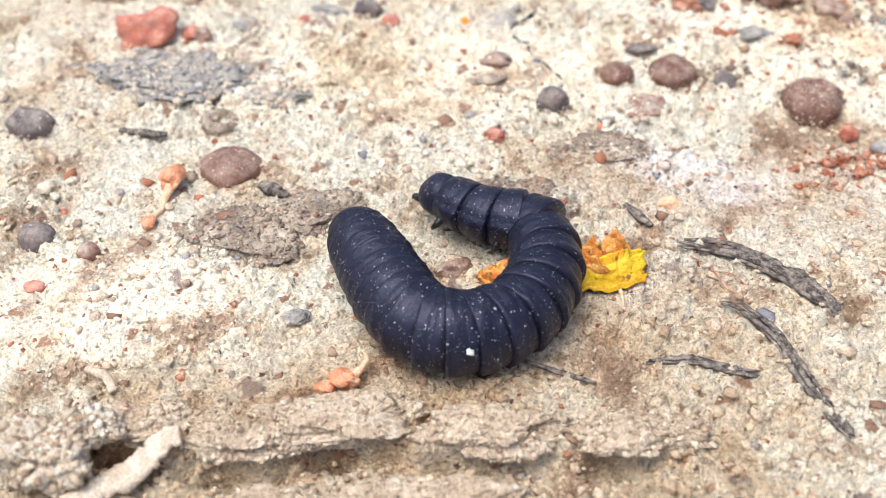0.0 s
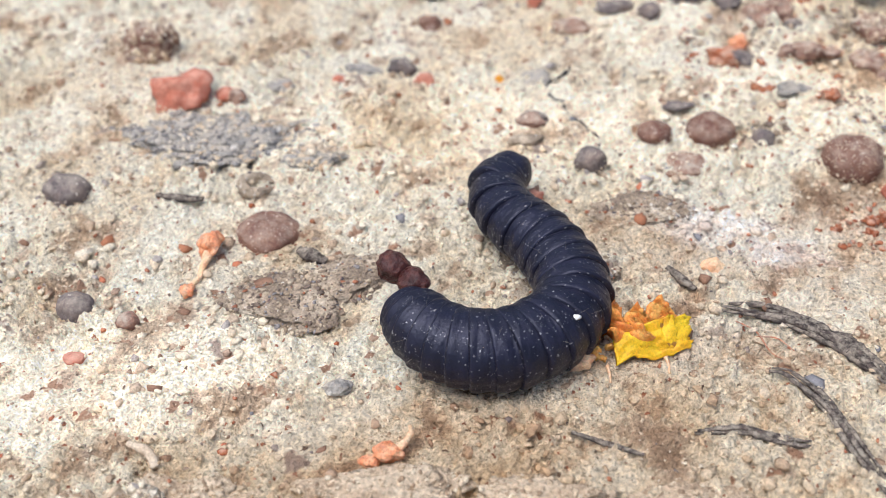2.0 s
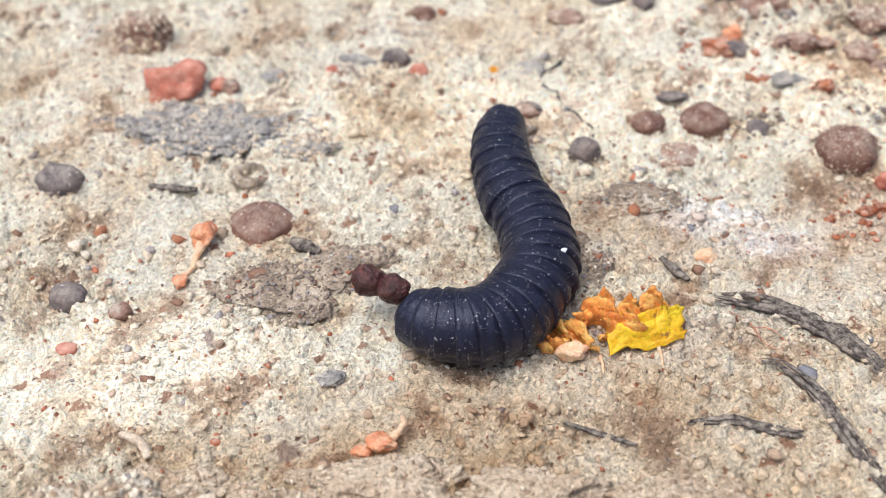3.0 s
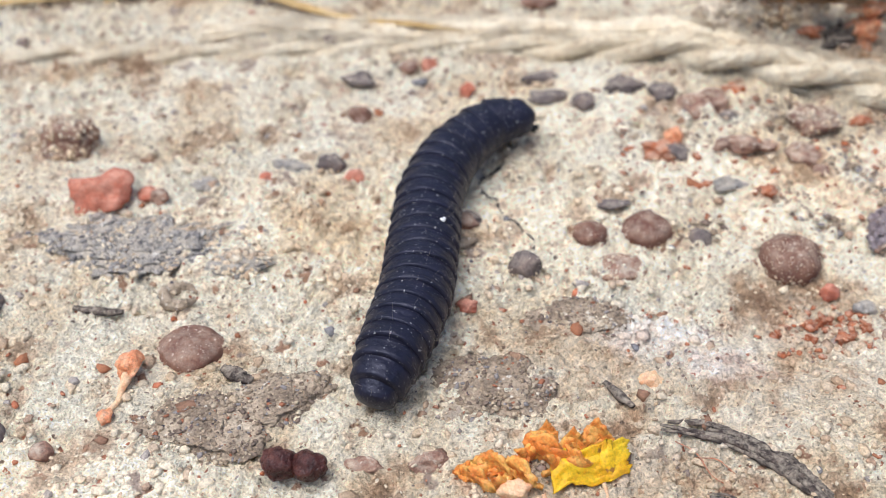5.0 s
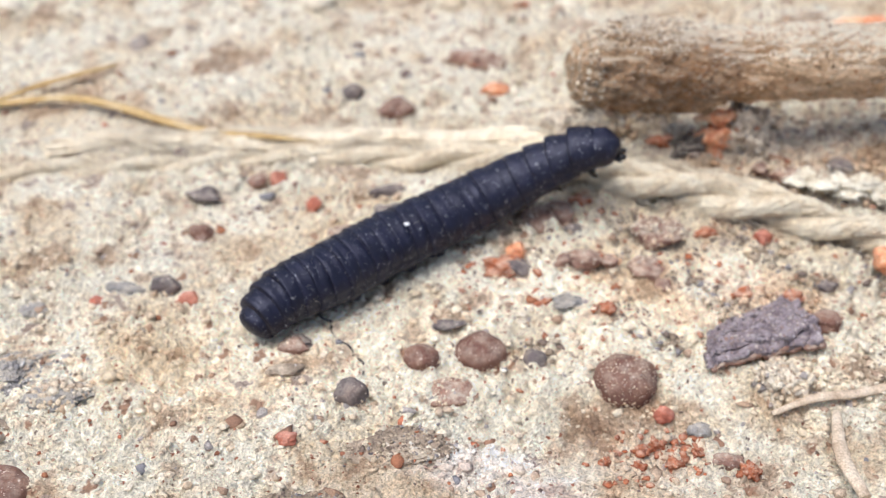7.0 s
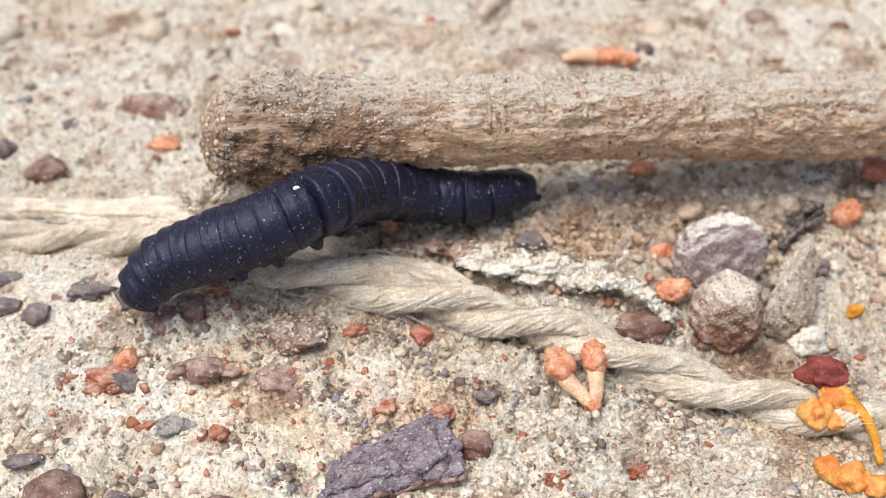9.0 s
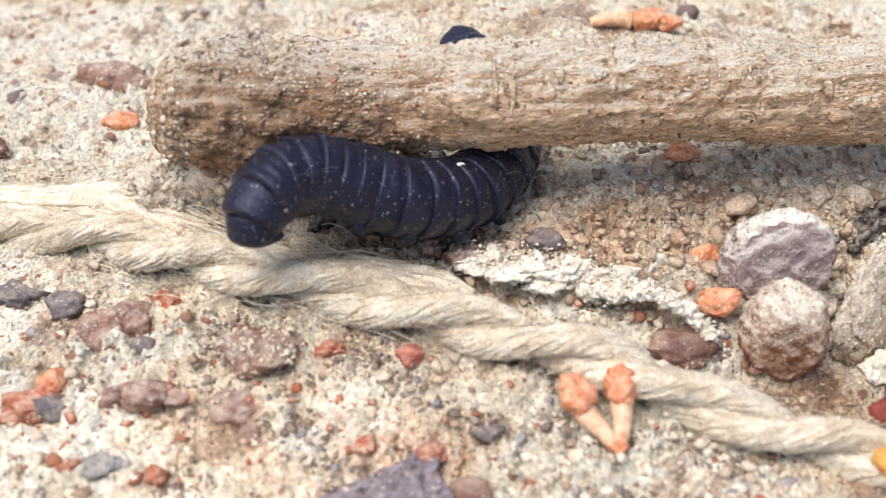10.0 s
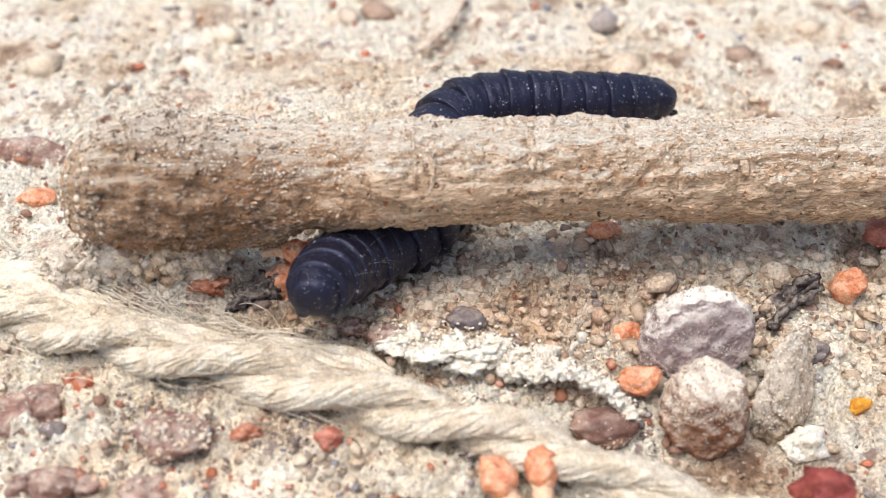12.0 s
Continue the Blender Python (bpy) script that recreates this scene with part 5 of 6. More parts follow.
# ---- white crust over the twine ----
def crusts():
    rng = random.Random(12)
    ob = holder("lichen_crust", on_ground(60.0, 119.3), "white crumbly crust lying along the twine", "crust")
    o = Vector(on_ground(60.0, 119.3))
    for k in range(46):
        u = k / 45
        x, y = 59.4 + 11.6 * u, 119.4 - 3.1 * u + rng.uniform(-1.3, 1.0)
        at = Vector((x, y, land(x, y) + 1.2 + rng.uniform(-0.4, 0.5) - 0.3 * u)) - o
        part("crumb", blob((rng.uniform(0.9, 3.4), rng.uniform(0.8, 1.9), rng.uniform(0.35, 1.0)), 300 + k, 0.4, 0.28, 3, 3, at), M_WHITE, ob)
    ob = holder("lichen_crust", on_ground(68.0, 115.2), "arched white crumbly crust over a brown pebble", "crust")
    o = Vector(on_ground(68.0, 115.2))
    for k in range(34):
        u = k / 33
        x, y = 68.0 + 8.4 * u, 115.2 - 2.6 * u * u + rng.uniform(-0.4, 0.4)
        at = Vector((x, y, land(x, y) + 0.9 + 1.6 * math.sin(math.pi * (0.15 + 0.85 * u)))) - o
        part("crumb", blob((rng.uniform(0.6, 1.7), rng.uniform(0.6, 1.4), rng.uniform(0.4, 1.1)), 350 + k, 0.4, 0.28, 3, 3, at), M_WHITE, ob)
    bm = bmesh.new()
    for _ in range(800):
        u = rng.random()
        if rng.random() < 0.62:
            x, y, up = 59.2 + 12.0 * u, 119.4 - 3.1 * u + rng.gauss(0, 0.8), 1.5
        else:
            x, y, up = 67.8 + 8.8 * u, 115.2 - 2.6 * u * u + rng.gauss(0, 0.45), 1.2 + 1.6 * math.sin(math.pi * (0.15 + 0.85 * u))
        s = rng.uniform(0.07, 0.24)
        blob((s * 1.4, s, s * 0.8), 600 + _, 0.3, 0.2, 2, 1, (x, y, land(x, y) + up + rng.uniform(-0.1, 0.35)), bm)
    thing("lichen_crumbs", bm, M_WHITECRUMB, (0, 0, 0), "fine white crumbs strewn over the crust", "crumbs", kind="stuff", smooth=False)


crusts()


def sprout():
    bm = tube([on_ground(72.6, 117.4), on_ground(72.5, 117.6, 1.3), on_ground(73.0, 117.5, 2.4)], [0.22, 0.18, 0.2], 6, 12)
    blob((0.8, 0.8, 1.0), 361, 0.2, 0.1, 0, 2, on_ground(73.1, 117.5, 2.7), bm)
    thing("dried_sprout", bm, M_WHITE, (0, 0, 0), "tiny pale dried sprout standing in the crust", "sprout")


sprout()

# ---- the twine ----
TWINE = [(-46, 134.5), (-28, 133.5), (-12, 133), (-4, 133.4), (8, 133.0), (24, 128.2), (36, 122.0), (48, 117.2), (56, 114.3), (66, 110.7), (76, 105.8), (84, 102.6), (96, 97), (115, 88), (140, 78)]


def twine_line(n):
    return [Vector((p.x, p.y, land(p.x, p.y) + (-0.55 if p.x < 5 else min(1.15, -0.55 + (p.x - 5) * 0.055)))) for p in spline([(x, y, 0) for x, y in TWINE], n)]


def twine():
    ob = holder("twine", (0, 0, 0), "loosely twisted two-strand jute twine lying on the soil", "twine")
    n, around = 900, 128
    line = twine_line(n)
    step = sum((b - a).length for a, b in zip(line, line[1:])) / (n - 1)
    rng = random.Random(9)
    hairs = []
    for s in range(2):
        bm = bmesh.new()
        rings = []
        for k, p in enumerate(line):
            ahead = (line[min(k + 1, n - 1)] - line[max(k - 1, 0)]).normalized()
            side = ahead.cross(Vector((0, 0, 1))).normalized()
            upw = side.cross(ahead)
            run = k * step
            a = 2 * math.pi * run / 18.5 + math.pi * s + 0.5 * noise.noise((run * 0.07, 4.0, 1.0))
            thick = 0.66 if p.x < 6 else min(1.0, 0.66 + (p.x - 6) / 90)
            loose = thick * (1 + 0.15 * noise.noise((run * 0.08, s * 9.0, 0)))
            mid = p + (side * math.cos(a) * 1.1 + upw * math.sin(a) * 0.95) * loose
            ring = []
            for q in range(around):
                b = 2 * math.pi * q / around
                lay = b - run * 0.5 + 0.5 * noise.noise((run * 0.25, math.cos(b) * 1.4, math.sin(b) * 1.4 + 7 * s))
                fibres = 0.04 * math.cos(6 * lay) + 0.055 * math.cos(14 * lay + 1) + 0.06 * math.cos(23 * lay + 2 + 3 * noise.noise((run * 0.4, b, s))) + 0.025 * math.cos(41 * lay + run)
                r = 1.2 * thick * (1 + fibres) * (1 + 0.13 * noise.noise((run * 0.25, math.cos(b), math.sin(b) + 5 * s)))
                d = side * math.cos(b) * 1.02 + upw * math.sin(b) * 0.92
                ring.append(bm.verts.new(mid + d * r))
                if rng.random() < 0.06 and 5 < k < n - 5 and d.z > -0.2:
                    hairs.append((mid + d * r * 0.97, ahead, d, side))
            rings.append(ring)
        for a, b in zip(rings, rings[1:]):
            for q in range(around):
                bm.faces.new((a[q], a[(q + 1) % around], b[(q + 1) % around], b[q]))
        bm.faces.new(rings[0][::-1])
        bm.faces.new(rings[-1])
        part("twisted_strand", bm, M_ROPE, ob)
    bm = bmesh.new()
    for p, ahead, out, side in rng.sample(hairs, min(4200, len(hairs))):
        long = rng.uniform(0.8, 2.6)
        way = (ahead + out.cross(ahead) * rng.gauss(0.55, 0.35) + out * rng.uniform(-0.05, 0.16)).normalized() * rng.choice((-1, 1))
        bend = Vector((rng.uniform(-1, 1), rng.uniform(-1, 1), rng.uniform(-0.8, 0.2))) * 0.3 * long
        tube([p, p + way * long * 0.4 + out * 0.08, p + way * long * 0.75 + bend * 0.5 + out * 0.08, p + way * long + bend], [0.028, 0.028, 0.016], 3, 6, bm=bm)
    tagged(part("fibre_fuzz", bm, M_FIBRE, ob, "fine pale stray fibres"), kind="stuff")


twine()


def frayed_bundle():
    """A ply that has come undone and lies matted behind the twine."""
    rng = random.Random(31)
    line = [p for p in twine_line(400) if -24 < p.x < 60]
    back = []
    for i, p in enumerate(line[::6]):
        j = min(i * 6 + 3, len(line) - 1)
        ahead = (line[j] - line[max(0, j - 6)]).normalized()
        across = Vector((-ahead.y, ahead.x, 0))
        u = i * 6 / len(line)
        q = p + across * (3.6 + 0.9 * math.sin(i * 0.5) - 2.2 * u ** 3)
        back.append((q.x, q.y, ground(q.x, q.y) + 0.75))
    ob = holder("loose_ply", (0, 0, 0), "untwisted matted ply of pale jute lying behind the twine", "twine")
    for k, (off, r) in enumerate(((0.0, 1.15), (1.5, 0.8), (-1.2, 0.8))):
        pts = [(x + 0.3 * rng.uniform(-1, 1), y + off * (0.6 + 0.4 * math.sin(i * 0.7 + k)), z - 0.1 * k) for i, (x, y, z) in enumerate(back)]
        part("loose_strand", tube(pts, [r * 0.4, r, r * 1.1, r, r * 0.5], 40, 260, 0.16, 9, 0.62, 70 + k, None, 0.05), M_ROPE, ob)
    bm = bmesh.new()
    for _ in range(900):
        i = rng.randrange(2, len(back) - 2)
        p, nxt = Vector(back[i]), Vector(back[i + 1])
        ahead = (nxt - p).normalized()
        across = Vector((-ahead.y, ahead.x, 0))
        long, off = rng.uniform(3, 9), rng.gauss(-0.3, 1.8)
        way = (ahead + across * rng.gauss(0, 0.14)).normalized()
        pts = []
        for k in range(5):
            q = p + across * off + way * long * (k / 4 - 0.5) + across * rng.uniform(-0.25, 0.25)
            lift = 0.5 + 0.75 * math.exp(-(off / 1.6) ** 2)
            pts.append((q.x, q.y, ground(q.x, q.y) + lift + rng.uniform(-0.15, 0.3)))
        tube(pts, [0.03, 0.05, 0.025], 3, 10, bm=bm)
    tagged(part("fibre_fuzz", bm, M_FIBRE, ob, "loose pale fibres"), kind="stuff")


frayed_bundle()


# ---- the stick ----
def stick():
    line = [(37.4, 128.7, 13.2), (39.0, 128.7, 13.0), (41.0, 128.9, 12.7), (48.7, 129.0, 12.1), (56.0, 128.4, 12.5), (62.8, 127.7, 13.2), (79.0, 128.6, 11.6), (97.0, 129.7, 9.6), (118.0, 131.0, 7.4), (150.0, 132.6, 4.4)]
    n, sides = 700, 110
    pts = spline(line, n)
    widths = [(36, 3.6), (38.5, 4.3), (40, 4.8), (44, 5.1), (49, 4.45), (54, 3.8), (60, 3.7), (70, 3.7), (85, 3.7), (97, 3.85), (118, 3.8), (152, 3.4)]
    bm = bmesh.new()
    rings = []
    for k, p in enumerate(pts):
        r = float(np.interp(p.x, [a for a, b in widths], [b for a, b in widths]))
        ahead = (pts[min(k + 1, n - 1)] - pts[max(k - 1, 0)]).normalized()
        side = ahead.cross(Vector((0, 0, 1))).normalized()
        upw = side.cross(ahead)
        ring = []
        for q in range(sides):
            a = 2 * math.pi * q / sides
            d = side * math.cos(a) + upw * math.sin(a)
            w = p + d * r
            rr = r * (1 + 0.09 * noise.noise(w * 0.16) + 0.05 * noise.noise(w * 0.5) + 0.035 * noise.noise(w * 1.3) + 0.025 * noise.noise(w * 3.0))
            streak = noise.noise((w.x * 0.14, a * 6.0, 3.0)) + 0.7 * noise.noise((w.x * 0.3, a * 13.0, 5.0)) + 0.5 * noise.noise((w.x * 0.7, a * 24.0, 8.0))
            rr += 0.15 * streak
            flake = noise.noise((w.x * 0.22, w.y * 0.55, w.z * 0.55))
            rr += 0.30 * max(0.0, min(1.0, flake * 9)) + 0.22 * max(0.0, min(1.0, (noise.noise((w.x * 0.4, w.y * 1.1, w.z * 1.1 + 9)) - 0.12) * 10))
            crust = max(0.0, noise.noise(w * 0.35 + Vector((7, 0, 0))) + 0.1)
            rr += crust * (0.45 * noise.noise(w * 1.9) + 0.35 * noise.noise(w * 3.7))
            if p.x < 50:
                rr *= 1 + 0.10 * noise.noise(w * 0.8) * (50 - p.x) / 12
                rr -= 0.5 * max(0.0, 0.16 - abs(noise.noise((w.x * 0.10, a * 2.6, 30.0)))) / 0.16 * (50 - p.x) / 12
            ring.append(bm.verts.new(p + d * rr))
        rings.append(ring)
    for a, b in zip(rings, rings[1:]):
        for q in range(sides):
            bm.faces.new((a[q], a[(q + 1) % sides], b[(q + 1) % sides], b[q]))
    # the broken, rounded end
    last = rings[0]
    centre = Vector(line[0])
    for s, back in ((0.82, 0.9), (0.55, 1.6), (0.25, 1.9)):
        ring = []
        for v in rings[0]:
            c = centre + (v.co - centre) * s
            c.x -= back + 0.5 * noise.noise(v.co * 0.9 + Vector((s * 4, 0, 0)))
            ring.append(bm.verts.new(c))
        for q in range(sides):
            bm.faces.new((last[q], ring[q], ring[(q + 1) % sides], last[(q + 1) % sides]))
        last = ring
    bm.faces.new(last)
    bm.faces.new(rings[-1])
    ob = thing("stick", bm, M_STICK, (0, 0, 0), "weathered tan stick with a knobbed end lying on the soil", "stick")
    rng = random.Random(77)
    for k in range(60):
        i = int(rng.uniform(0.05, 0.55) ** 1.2 * n)
        p = pts[i]
        r = float(np.interp(p.x, [a for a, b in widths], [b for a, b in widths]))
        a = rng.uniform(-1.0, 1.9)
        d = Vector((0, -math.cos(a), math.sin(a)))
        bm = blob((rng.uniform(0.9, 3.4), rng.uniform(0.4, 0.9), rng.uniform(0.12, 0.3)), 500 + k, 0.35, 0.25, 4, 3)
        turn = d.to_track_quat("Z", "X").to_matrix()
        bmesh.ops.rotate(bm, verts=bm.verts, matrix=turn)
        bmesh.ops.translate(bm, vec=p + d * (r * 1.0 + 0.02), verts=bm.verts)
        part("bark_scale", bm, M_STICK, ob)
    encrust(ob, 9000, (0.06, 0.28), M_STICKCRUMB, 71, lambda c, d: 49 < c.x < 105 and d.y < 0.75, "crumbs of dry bark and soil", 1.8)
    encrust(ob, 9000, (0.06, 0.3), M_BARKDARK, 73, lambda c, d: c.x < 53 and d.y < 0.75 and d.z < 0.88, "dark crumbs of fibrous bark", 1.6)
    encrust(ob, 1200, (0.1, 0.5), M_TANCRUMB, 74, lambda c, d: c.x < 38.6 + 1.2 * noise.noise(c * 0.6) and d.y < 0.8, "soil crumbs packed on the broken end")
    encrust(ob, 18000, (0.05, 0.18), M_WHITECRUMB, 72, lambda c, d: c.x < 105 and d.z > 0.1 and c.z > float(np.interp(c.x, [p.x for p in pts[::40]], [p.z for p in pts[::40]])) + 2.2 + 1.1 * noise.noise(c * 0.35) + (1.8 if c.x < 50 else 0), "pale crumbs of lichen and soil", 1.2)



stick()

# ---- the caterpillar ----
PIECES = 24
MARKED = 12
GIRTH = [float(np.interp(k / 23, [0, 0.1, 0.25, 0.42, 0.55, 0.7, 0.8, 0.9, 0.96, 1], [2.2, 2.62, 2.94, 3.1, 3.18, 3.18, 3.06, 2.78, 2.42, 1.85])) for k in range(PIECES)]
larva = holder("caterpillar", (0, 0, 0), "black segmented caterpillar crawling over the soil", "caterpillar")


def ring_mesh(k):
    """One body ring: x to its right, y ahead, z up."""
    r0 = GIRTH[k]
    ahead = GIRTH[max(k - 1, 0)]
    behind = GIRTH[min(k + 1, PIECES - 1)]
    half = 1.68 if k < PIECES - 1 else 1.35
    flare = (0.085, 0.06)[k % 2]
    nv, nq = 44, 60
    bm = bmesh.new()
    rings = []
    for i in range(nv + 1):
        v = -1 + 2 * i / nv
        v = math.copysign(1 - (1 - abs(v)) ** 1.7, v)
        r = r0 + (ahead - r0) * max(0, v) * 0.5 + (behind - r0) * max(0, -v) * 0.5
        shape = max(0.0, 1 - abs(v) ** (5.0 if v > 0 else 20.0)) ** 0.5 * (1.0 + 0.02 * math.cos(1.9 * (v + 0.25)) - flare * v)
        if k == PIECES - 1 and v < 0:
            shape = max(0.0, 1 - abs(v) ** 4.5) ** 0.5 * (1 + 0.12 * v)
        shape = max(shape, 0.05)
        ring = []
        for q in range(nq):
            a = 2 * math.pi * q / nq
            ca, sa = math.cos(a), math.sin(a)
            rr = r * shape
            back = max(0.0, sa + 0.25)
            rr *= 1 - 0.022 * math.exp(-((v - 0.1) / 0.05) ** 2) * back * (0.5 + 0.5 * math.sin(k * 2.1))
            rr *= 1 + 0.04 * math.exp(-((sa + 0.35) / 0.16) ** 2) * (1 - abs(v)) - 0.035 * math.exp(-((sa + 0.05) / 0.10) ** 2)
            w = Vector((ca * 1.4, v * 2.2, sa * 1.4))
            rr *= 1 + 0.035 * noise.noise(w * 1.1 + Vector((k * 7.0, 0, 0))) + 0.012 * noise.noise(w * 3 + Vector((0, k * 7.0, 0)))
            low = 0.86 if sa < 0 else 0.97
            ring.append(bm.verts.new((ca * rr * 1.02, v * half, sa * rr * low)))
        rings.append(ring)
    for a, b in zip(rings, rings[1:]):
        for q in range(nq):
            bm.faces.new((a[q], a[(q + 1) % nq], b[(q + 1) % nq], b[q]))
    bm.faces.new(rings[0][::-1])
    bm.faces.new(rings[-1])
    return bm


def bristles(k, parent):
    rng = random.Random(60 + k)
    bm = bmesh.new()
    for _ in range(2):
        a = rng.uniform(-0.3, math.pi + 0.3)
        d = Vector((math.cos(a), rng.uniform(-0.3, 0.3), math.sin(a))).normalized()
        p = Vector((d.x, 0, d.z)) * GIRTH[k] * 0.96 + Vector((0, rng.uniform(-0.9, 0.9), 0))
        long = rng.uniform(0.9, 2.2)
        tube([p, p + d * long * 0.5, p + d * long + Vector((0, rng.uniform(-0.5, 0.5), -0.2))], [0.010, 0.008, 0.004], 3, 5, bm=bm)
    tagged(part("bristle_fuzz", bm, M_BRISTLE, parent, "sparse fine pale bristles"), kind="stuff")


RINGS = []
for k in range(PIECES):
    if k == 0:
        bm = blob((4.2, 4.6, 4.0), 401, 0.05, 0.012, 0, 4)
        for v in bm.verts:
            if v.co.z > 0:
                v.co.z *= 1 - 0.06 * math.exp(-(v.co.x / 0.25) ** 2)
        ob = part("head", bm, M_SKIN, larva, "smooth rounded black head capsule")
        for s in (-1, 1):
            part("mandible", blob((0.8, 1.2, 0.7), 405 + s, 0.1, 0.02, 0, 2, (s * 0.55, 2.1, -1.2)), M_CLAW_CRACK, ob)
            part("antenna", tube([(s * 1.1, 1.6, -1.0), (s * 1.25, 1.95, -1.2), (s * 1.2, 2.15, -1.4)], [0.2, 0.14, 0.08], 6, 8), M_CLAW_CRACK, ob)
    else:
        ob = part("body_ring", ring_mesh(k), M_SKIN, larva)
        bristles(k, ob)
        if k in (1, 3, 5):
            for s in (-1, 1):
                leg = [(s * 1.1, 0.2, -1.5), (s * 1.4, 0.3, -2.1), (s * 1.35, 0.5, -2.5), (s * 1.1, 0.7, -2.75)]
                part("leg", tube(leg, [0.5, 0.36, 0.24, 0.06], 8, 14, 0.08), M_CLAW_CRACK, ob, "short hooked glossy black leg")
        if k in (10, 12, 14, 16, 23):
            y = -0.3 if k == 23 else 0.0
            for s in (-1, 1):
                foot = [(s * 0.8, y, -0.9), (s * 1.0, y, -1.3), (s * 1.0, y, -1.7)] if k == 23 else [(s * 1.3, y, -1.8), (s * 1.5, y, -2.5), (s * 1.5, y, -3.1)]
                part("proleg", tube(foot, [0.85, 0.7, 0.62, 0.4], 12, 12, 0.12), M_SKIN, ob, "stubby black proleg")
        if k == MARKED:
            fleck = blob((0.75, 0.6, 0.3), 420, 0.3, 0.1, 4, 2, (GIRTH[k] * math.sin(0.5), 0.3, GIRTH[k] * 0.97 * math.cos(0.5) + 0.02))
            part("fleck", fleck, M_FLECK, ob, "small white fleck stuck to the skin")
    RINGS.append(ob)

dropping = holder("dropping", (0, 0, 0), "moist dark brown two-lobed caterpillar dropping", "dropping")
part("lobe", blob((2.7, 2.7, 2.5), 431, 0.12, 0.07, 0, 4, (0, 1.2, 0)), M_FRASS, dropping)
part("lobe", blob((2.4, 2.7, 2.3), 432, 0.12, 0.07, 0, 4, (0.2, -1.2, -0.05)), M_FRASS, dropping)


# ---- what moves ----
def over_twine(x, y):
    """How far the twine lifts a body that crosses it."""
    if x < 15:
        return 2.2 * dome(x, y, 45, 121, 9, 7)
    p, near = Vector((x, y)), 1e9
    path = [Vector(q) for q in TWINE]
    for a, b in zip(path, path[1:]):
        u = min(1.0, max(0.0, (p - a).dot(b - a) / (b - a).length_squared))
        near = min(near, (p - a - (b - a) * u).length)
    return 4.2 * math.exp(-(near / 6.5) ** 2) + 2.2 * dome(x, y, 45, 121, 9, 7)


POSES, LINES = {}, {}


def crawl(t, marked, roll, *points):
    """The body's line at t, head first. marked: how far along it the flecked ring is; roll: its turn about itself, in degrees."""
    line = spline([(x, y, land(x, y) + 3.2 + over_twine(x, y)) for x, y in points], 161)
    s0 = MARKED / (PIECES - 1)
    bend = max(-0.35, min(0.35, (marked - s0) / (s0 * (1 - s0))))
    poses = []
    for k in range(PIECES):
        s = max(0.4, k) / (PIECES - 1)
        f = (0.025 + 0.945 * (s + bend * s * (1 - s))) * 160
        i = min(int(f), 159)
        p = line[i].lerp(line[i + 1], f - i)
        ahead = (line[max(i - 5, 0)] - line[min(i + 6, 160)]).normalized()
        side = ahead.cross(Vector((0, 0, 1))).normalized()
        upw = side.cross(ahead)
        m = Matrix((side, ahead, upw)).transposed().to_4x4()
        drop, dip = {PIECES - 3: (0.1, 5), PIECES - 2: (0.35, 12), PIECES - 1: (0.85, 24)}.get(k, (0, 0))
        p = p - Vector((0, 0, drop))
        poses.append(Matrix.Translation(p * MM) @ m @ pose(0, 0, 0, dip, roll))
    POSES[t], LINES[t] = poses, (marked, roll, points)


def between(a, b, *times):
    """Rows on the way from one line to the next, with the body kept whole."""
    first, last = LINES[a], LINES[b]
    for t in times:
        u = (t - a) / (b - a)
        u = u * u * (3 - 2 * u) * 0.5 + u * 0.5
        p = spline([(*q, 0) for q in first[2]], 9)
        q = spline([(*q, 0) for q in last[2]], 9)
        crawl(t, first[0] * (1 - u) + last[0] * u, first[1] * (1 - u) + last[1] * u, *[tuple(m.lerp(k, u).xy) for m, k in zip(p, q)])


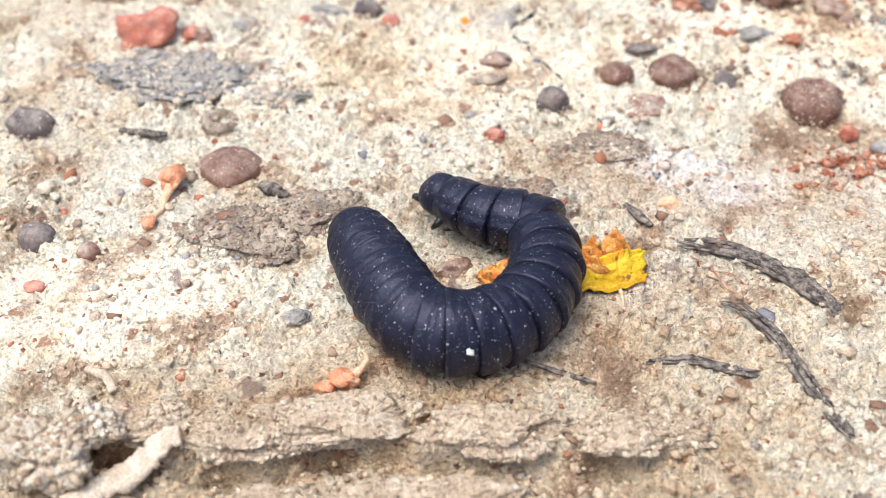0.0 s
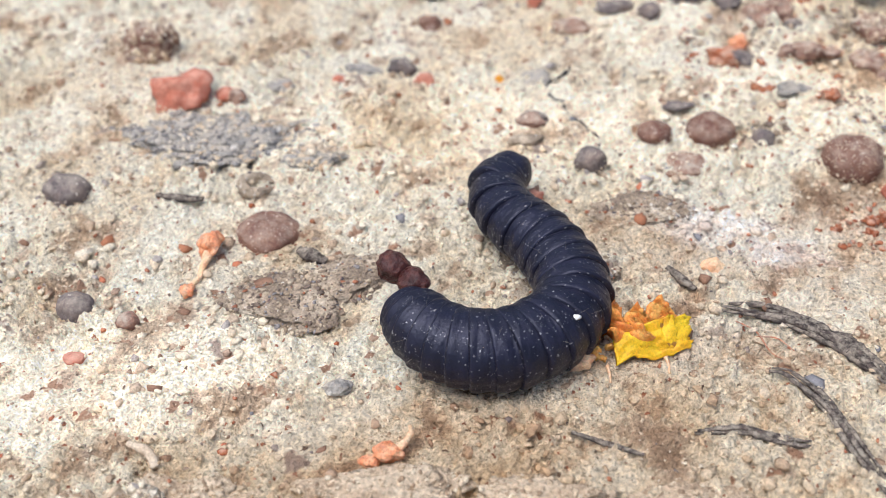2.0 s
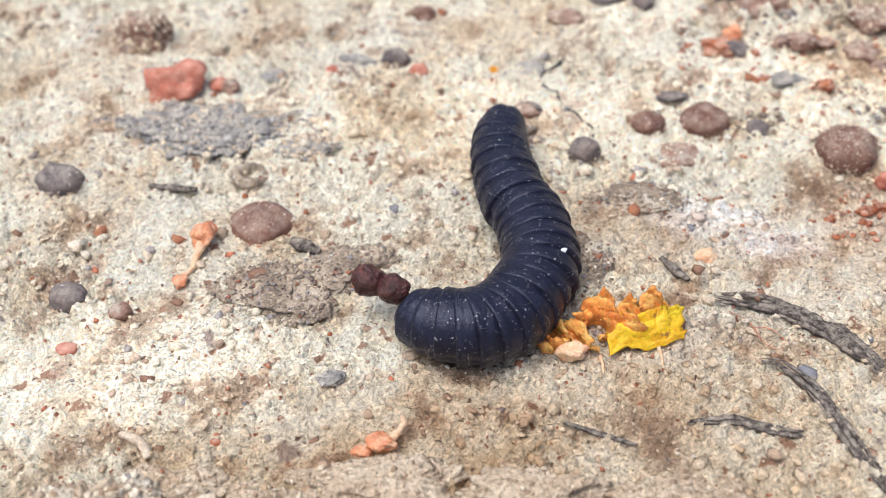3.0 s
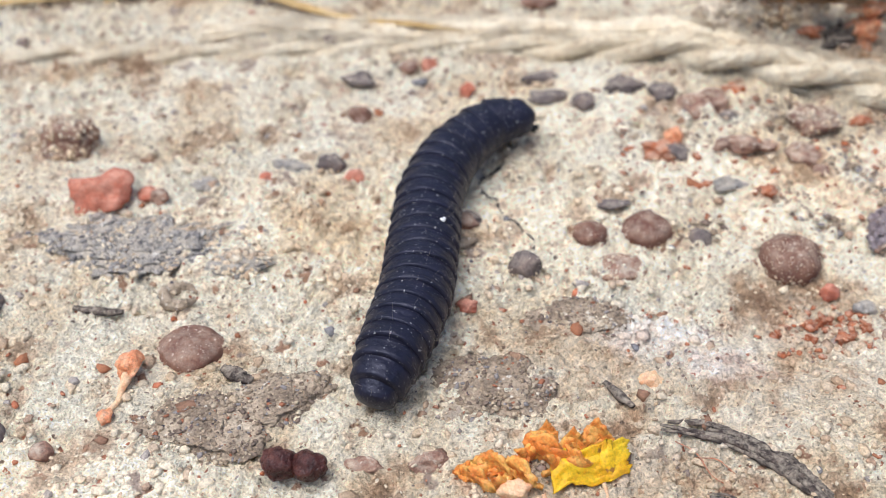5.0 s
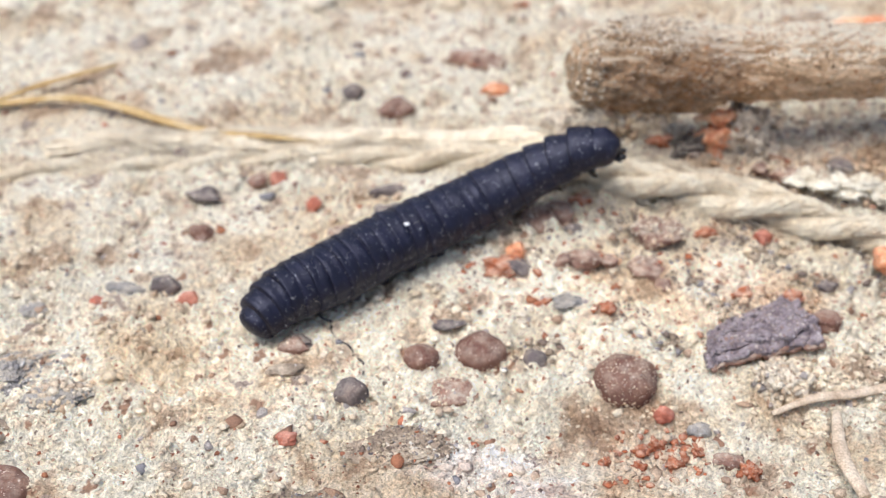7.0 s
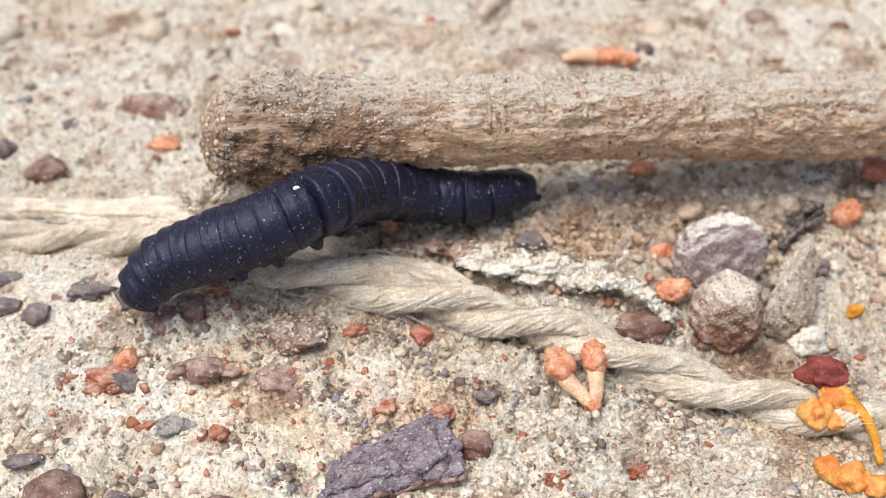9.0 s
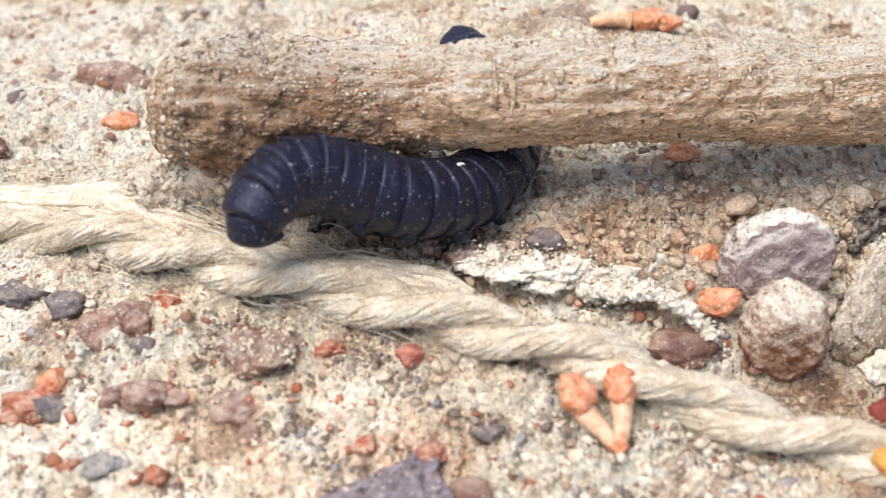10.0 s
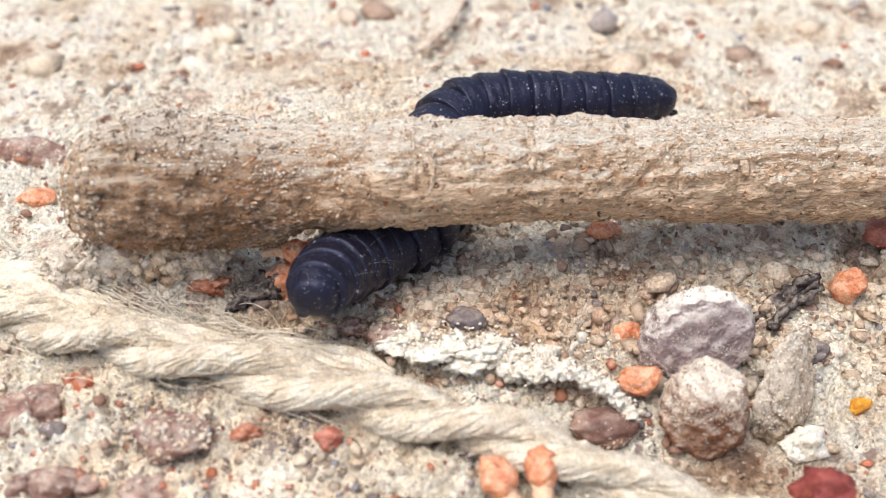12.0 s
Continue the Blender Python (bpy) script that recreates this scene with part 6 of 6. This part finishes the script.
def motions():
    crawl(0.0, 0.62, 40, (-1.1, 78.9), (1.1, 76.6), (4.1, 74.7), (7.4, 73.6), (8.2, 68.6), (6.1, 64.1), (1.9, 61.9), (-2.2, 63.4), (-5.9, 70.2), (-7.8, 75.0))
    crawl(0.5, 0.67, 40, (-3.3, 82.9), (0.4, 79.1), (3.9, 76.1), (7.4, 73.6), (8.4, 68.9), (6.6, 64.1), (2.8, 62.4), (-1.1, 63.7), (-4.2, 69.3), (-6.0, 74.6))
    crawl(1.0, 0.65, 30, (-5.5, 84.1), (-1.2, 80.5), (2.6, 77.2), (6.6, 74.9), (7.4, 70.9), (5.8, 66.2), (2.1, 64.0), (-1.6, 64.4), (-4.7, 68.7), (-6.3, 74.0))
    crawl(1.5, 0.57, 10, (-2.9, 89.5), (-0.9, 86.6), (2.0, 82.2), (4.8, 78.1), (6.6, 73.2), (5.4, 68.7), (1.9, 66.0), (-1.9, 66.1), (-5.0, 68.3), (-7.2, 72.9))
    crawl(2.0, 0.61, 10, (3.8, 90.6), (1.6, 87.4), (2.4, 83.5), (5.2, 79.7), (7.2, 74.8), (6.4, 70.9), (3.0, 68.0), (-1.0, 67.5), (-4.5, 69.4), (-6.9, 73.3))
    crawl(2.5, 0.61, 10, (2.5, 92.5), (1.9, 89.2), (2.4, 84.8), (3.9, 80.3), (6.3, 75.9), (6.1, 70.7), (3.2, 67.1), (-0.8, 65.5), (-4.3, 68.0), (-6.4, 71.8))
    crawl(4.5, 0.48, 5, (7.6, 111.9), (4.6, 105.8), (2.9, 99.5), (1.5, 93.5), (0.5, 87.2), (-1.0, 81.4), (-2.6, 76.4), (-3.6, 71.7))
    crawl(5.0, 0.56, 5, (13.2, 113.3), (9.1, 112.4), (5.0, 108.1), (2.5, 102.1), (1.4, 94.8), (0.4, 88.1), (-1.5, 82.0), (-3.6, 76.4))
    crawl(5.5, 0.51, 0, (16.9, 118.4), (12.9, 116.9), (9.2, 113.2), (5.5, 107.3), (2.6, 101.3), (-0.3, 95.6), (-3.3, 90.0), (-5.6, 84.5))
    crawl(6.0, 0.51, 0, (23.5, 119.0), (18.7, 118.2), (14.3, 114.5), (9.5, 109.4), (5.3, 104.7), (1.8, 100.4), (-1.8, 96.4), (-4.3, 91.9))
    crawl(6.5, 0.56, 0, (32.5, 115.3), (26.1, 116.9), (20.2, 116.1), (14.2, 113.2), (9.0, 109.9), (4.6, 105.6), (0.4, 101.8), (-3.0, 97.7))
    crawl(8.5, 0.64, -5, (60.6, 123.3), (54.7, 121.3), (49.0, 119.2), (44.2, 117.3), (39.4, 115.9), (34.7, 115.1), (29.5, 115.3), (23.7, 116.7), (18.7, 115.7))
    crawl(9.0, 0.62, -20, (65.9, 126.6), (60.7, 125.2), (55.4, 125.2), (50.0, 122.9), (45.5, 118.1), (41.1, 117.0), (36.6, 117.0), (32.5, 117.1), (28.5, 115.6))
    crawl(9.5, 0.51, -25, (65.1, 128.8), (62.8, 126.9), (58.8, 123.6), (54.3, 121.1), (50.2, 119.1), (46.2, 119.1), (42.5, 120.6), (39.5, 119.1), (38.5, 116.3))
    crawl(10.0, 0.57, -25, (59.7, 144.3), (61.7, 139.6), (63.1, 134.4), (62.0, 128.4), (58.9, 124.2), (54.8, 121.7), (51.1, 121.5), (47.5, 120.9), (44.4, 118.3), (42.8, 116.0))
    crawl(10.5, 0.55, -25, (57.4, 147.4), (59.6, 142.4), (62.0, 137.3), (62.6, 131.1), (60.9, 126.7), (57.3, 123.6), (53.4, 121.6), (49.6, 121.2), (46.6, 119.2), (44.5, 116.3))
    crawl(11.0, 0.46, -20, (61.3, 151.4), (61.0, 143.9), (61.7, 138.1), (61.1, 132.2), (59.2, 127.4), (55.8, 123.4), (52.4, 119.2), (48.5, 118.7), (45.4, 116.6))
    crawl(11.5, 0.48, -15, (79.3, 143.5), (73.1, 143.5), (67.6, 143.2), (63.6, 141.1), (61.3, 136.6), (60.5, 130.4), (57.8, 125.4), (54.2, 122.4), (50.5, 120.6), (47.4, 116.9))
    crawl(12.0, 0.55, -10, (87.8, 146.7), (81.8, 145.7), (76.4, 145.1), (71.4, 144.9), (67.3, 143.6), (64.9, 140.4), (64.4, 136.1), (62.4, 131.0), (59.2, 128.5), (55.6, 124.4), (53.0, 118.4))
    between(2.5, 4.5, 3.2, 3.9)
    between(6.5, 8.5, 7.2, 7.9)
    for k, ob in enumerate(RINGS):
        walk(ob, [(t, poses[k]) for t, poses in sorted(POSES.items())])
    walk(dropping, [
        (0.0, pose(-6.6 * MM, 71.5 * MM, 3.2 * MM, 0, 0, 15)),
        (0.5, pose(-4.8 * MM, 71.6 * MM, 3.3 * MM, 0, 0, 15)),
        (0.8, pose(-5.8 * MM, 73.4 * MM, 3.6 * MM, 0, 0, 15)),
        (1.0, pose(-6.9 * MM, 72.9 * MM, 4.0 * MM, 5, 0, 20)),
        (1.5, pose(-7.4 * MM, 72.9 * MM, 4.2 * MM, 10, 0, 30)),
        (2.0, pose(-6.7 * MM, 75.1 * MM, 4.2 * MM, 5, 0, 40)),
        (2.5, pose(-7.3 * MM, 73.9 * MM, 4.2 * MM, 5, 0, 45)),
        (2.7, pose(-7.6 * MM, 73.8 * MM, 4.1 * MM, 5, 0, 45)),
        (3.3, pose(-8.7 * MM, 71.9 * MM, 3.2 * MM, -10, 0, 70)),
        (3.6, pose(-9.7 * MM, 71.0 * MM, 1.5 * MM, 0, 0, 75)),
        (12.0, pose(-9.7 * MM, 71.0 * MM, 1.5 * MM, 0, 0, 75)),
    ])


motions()
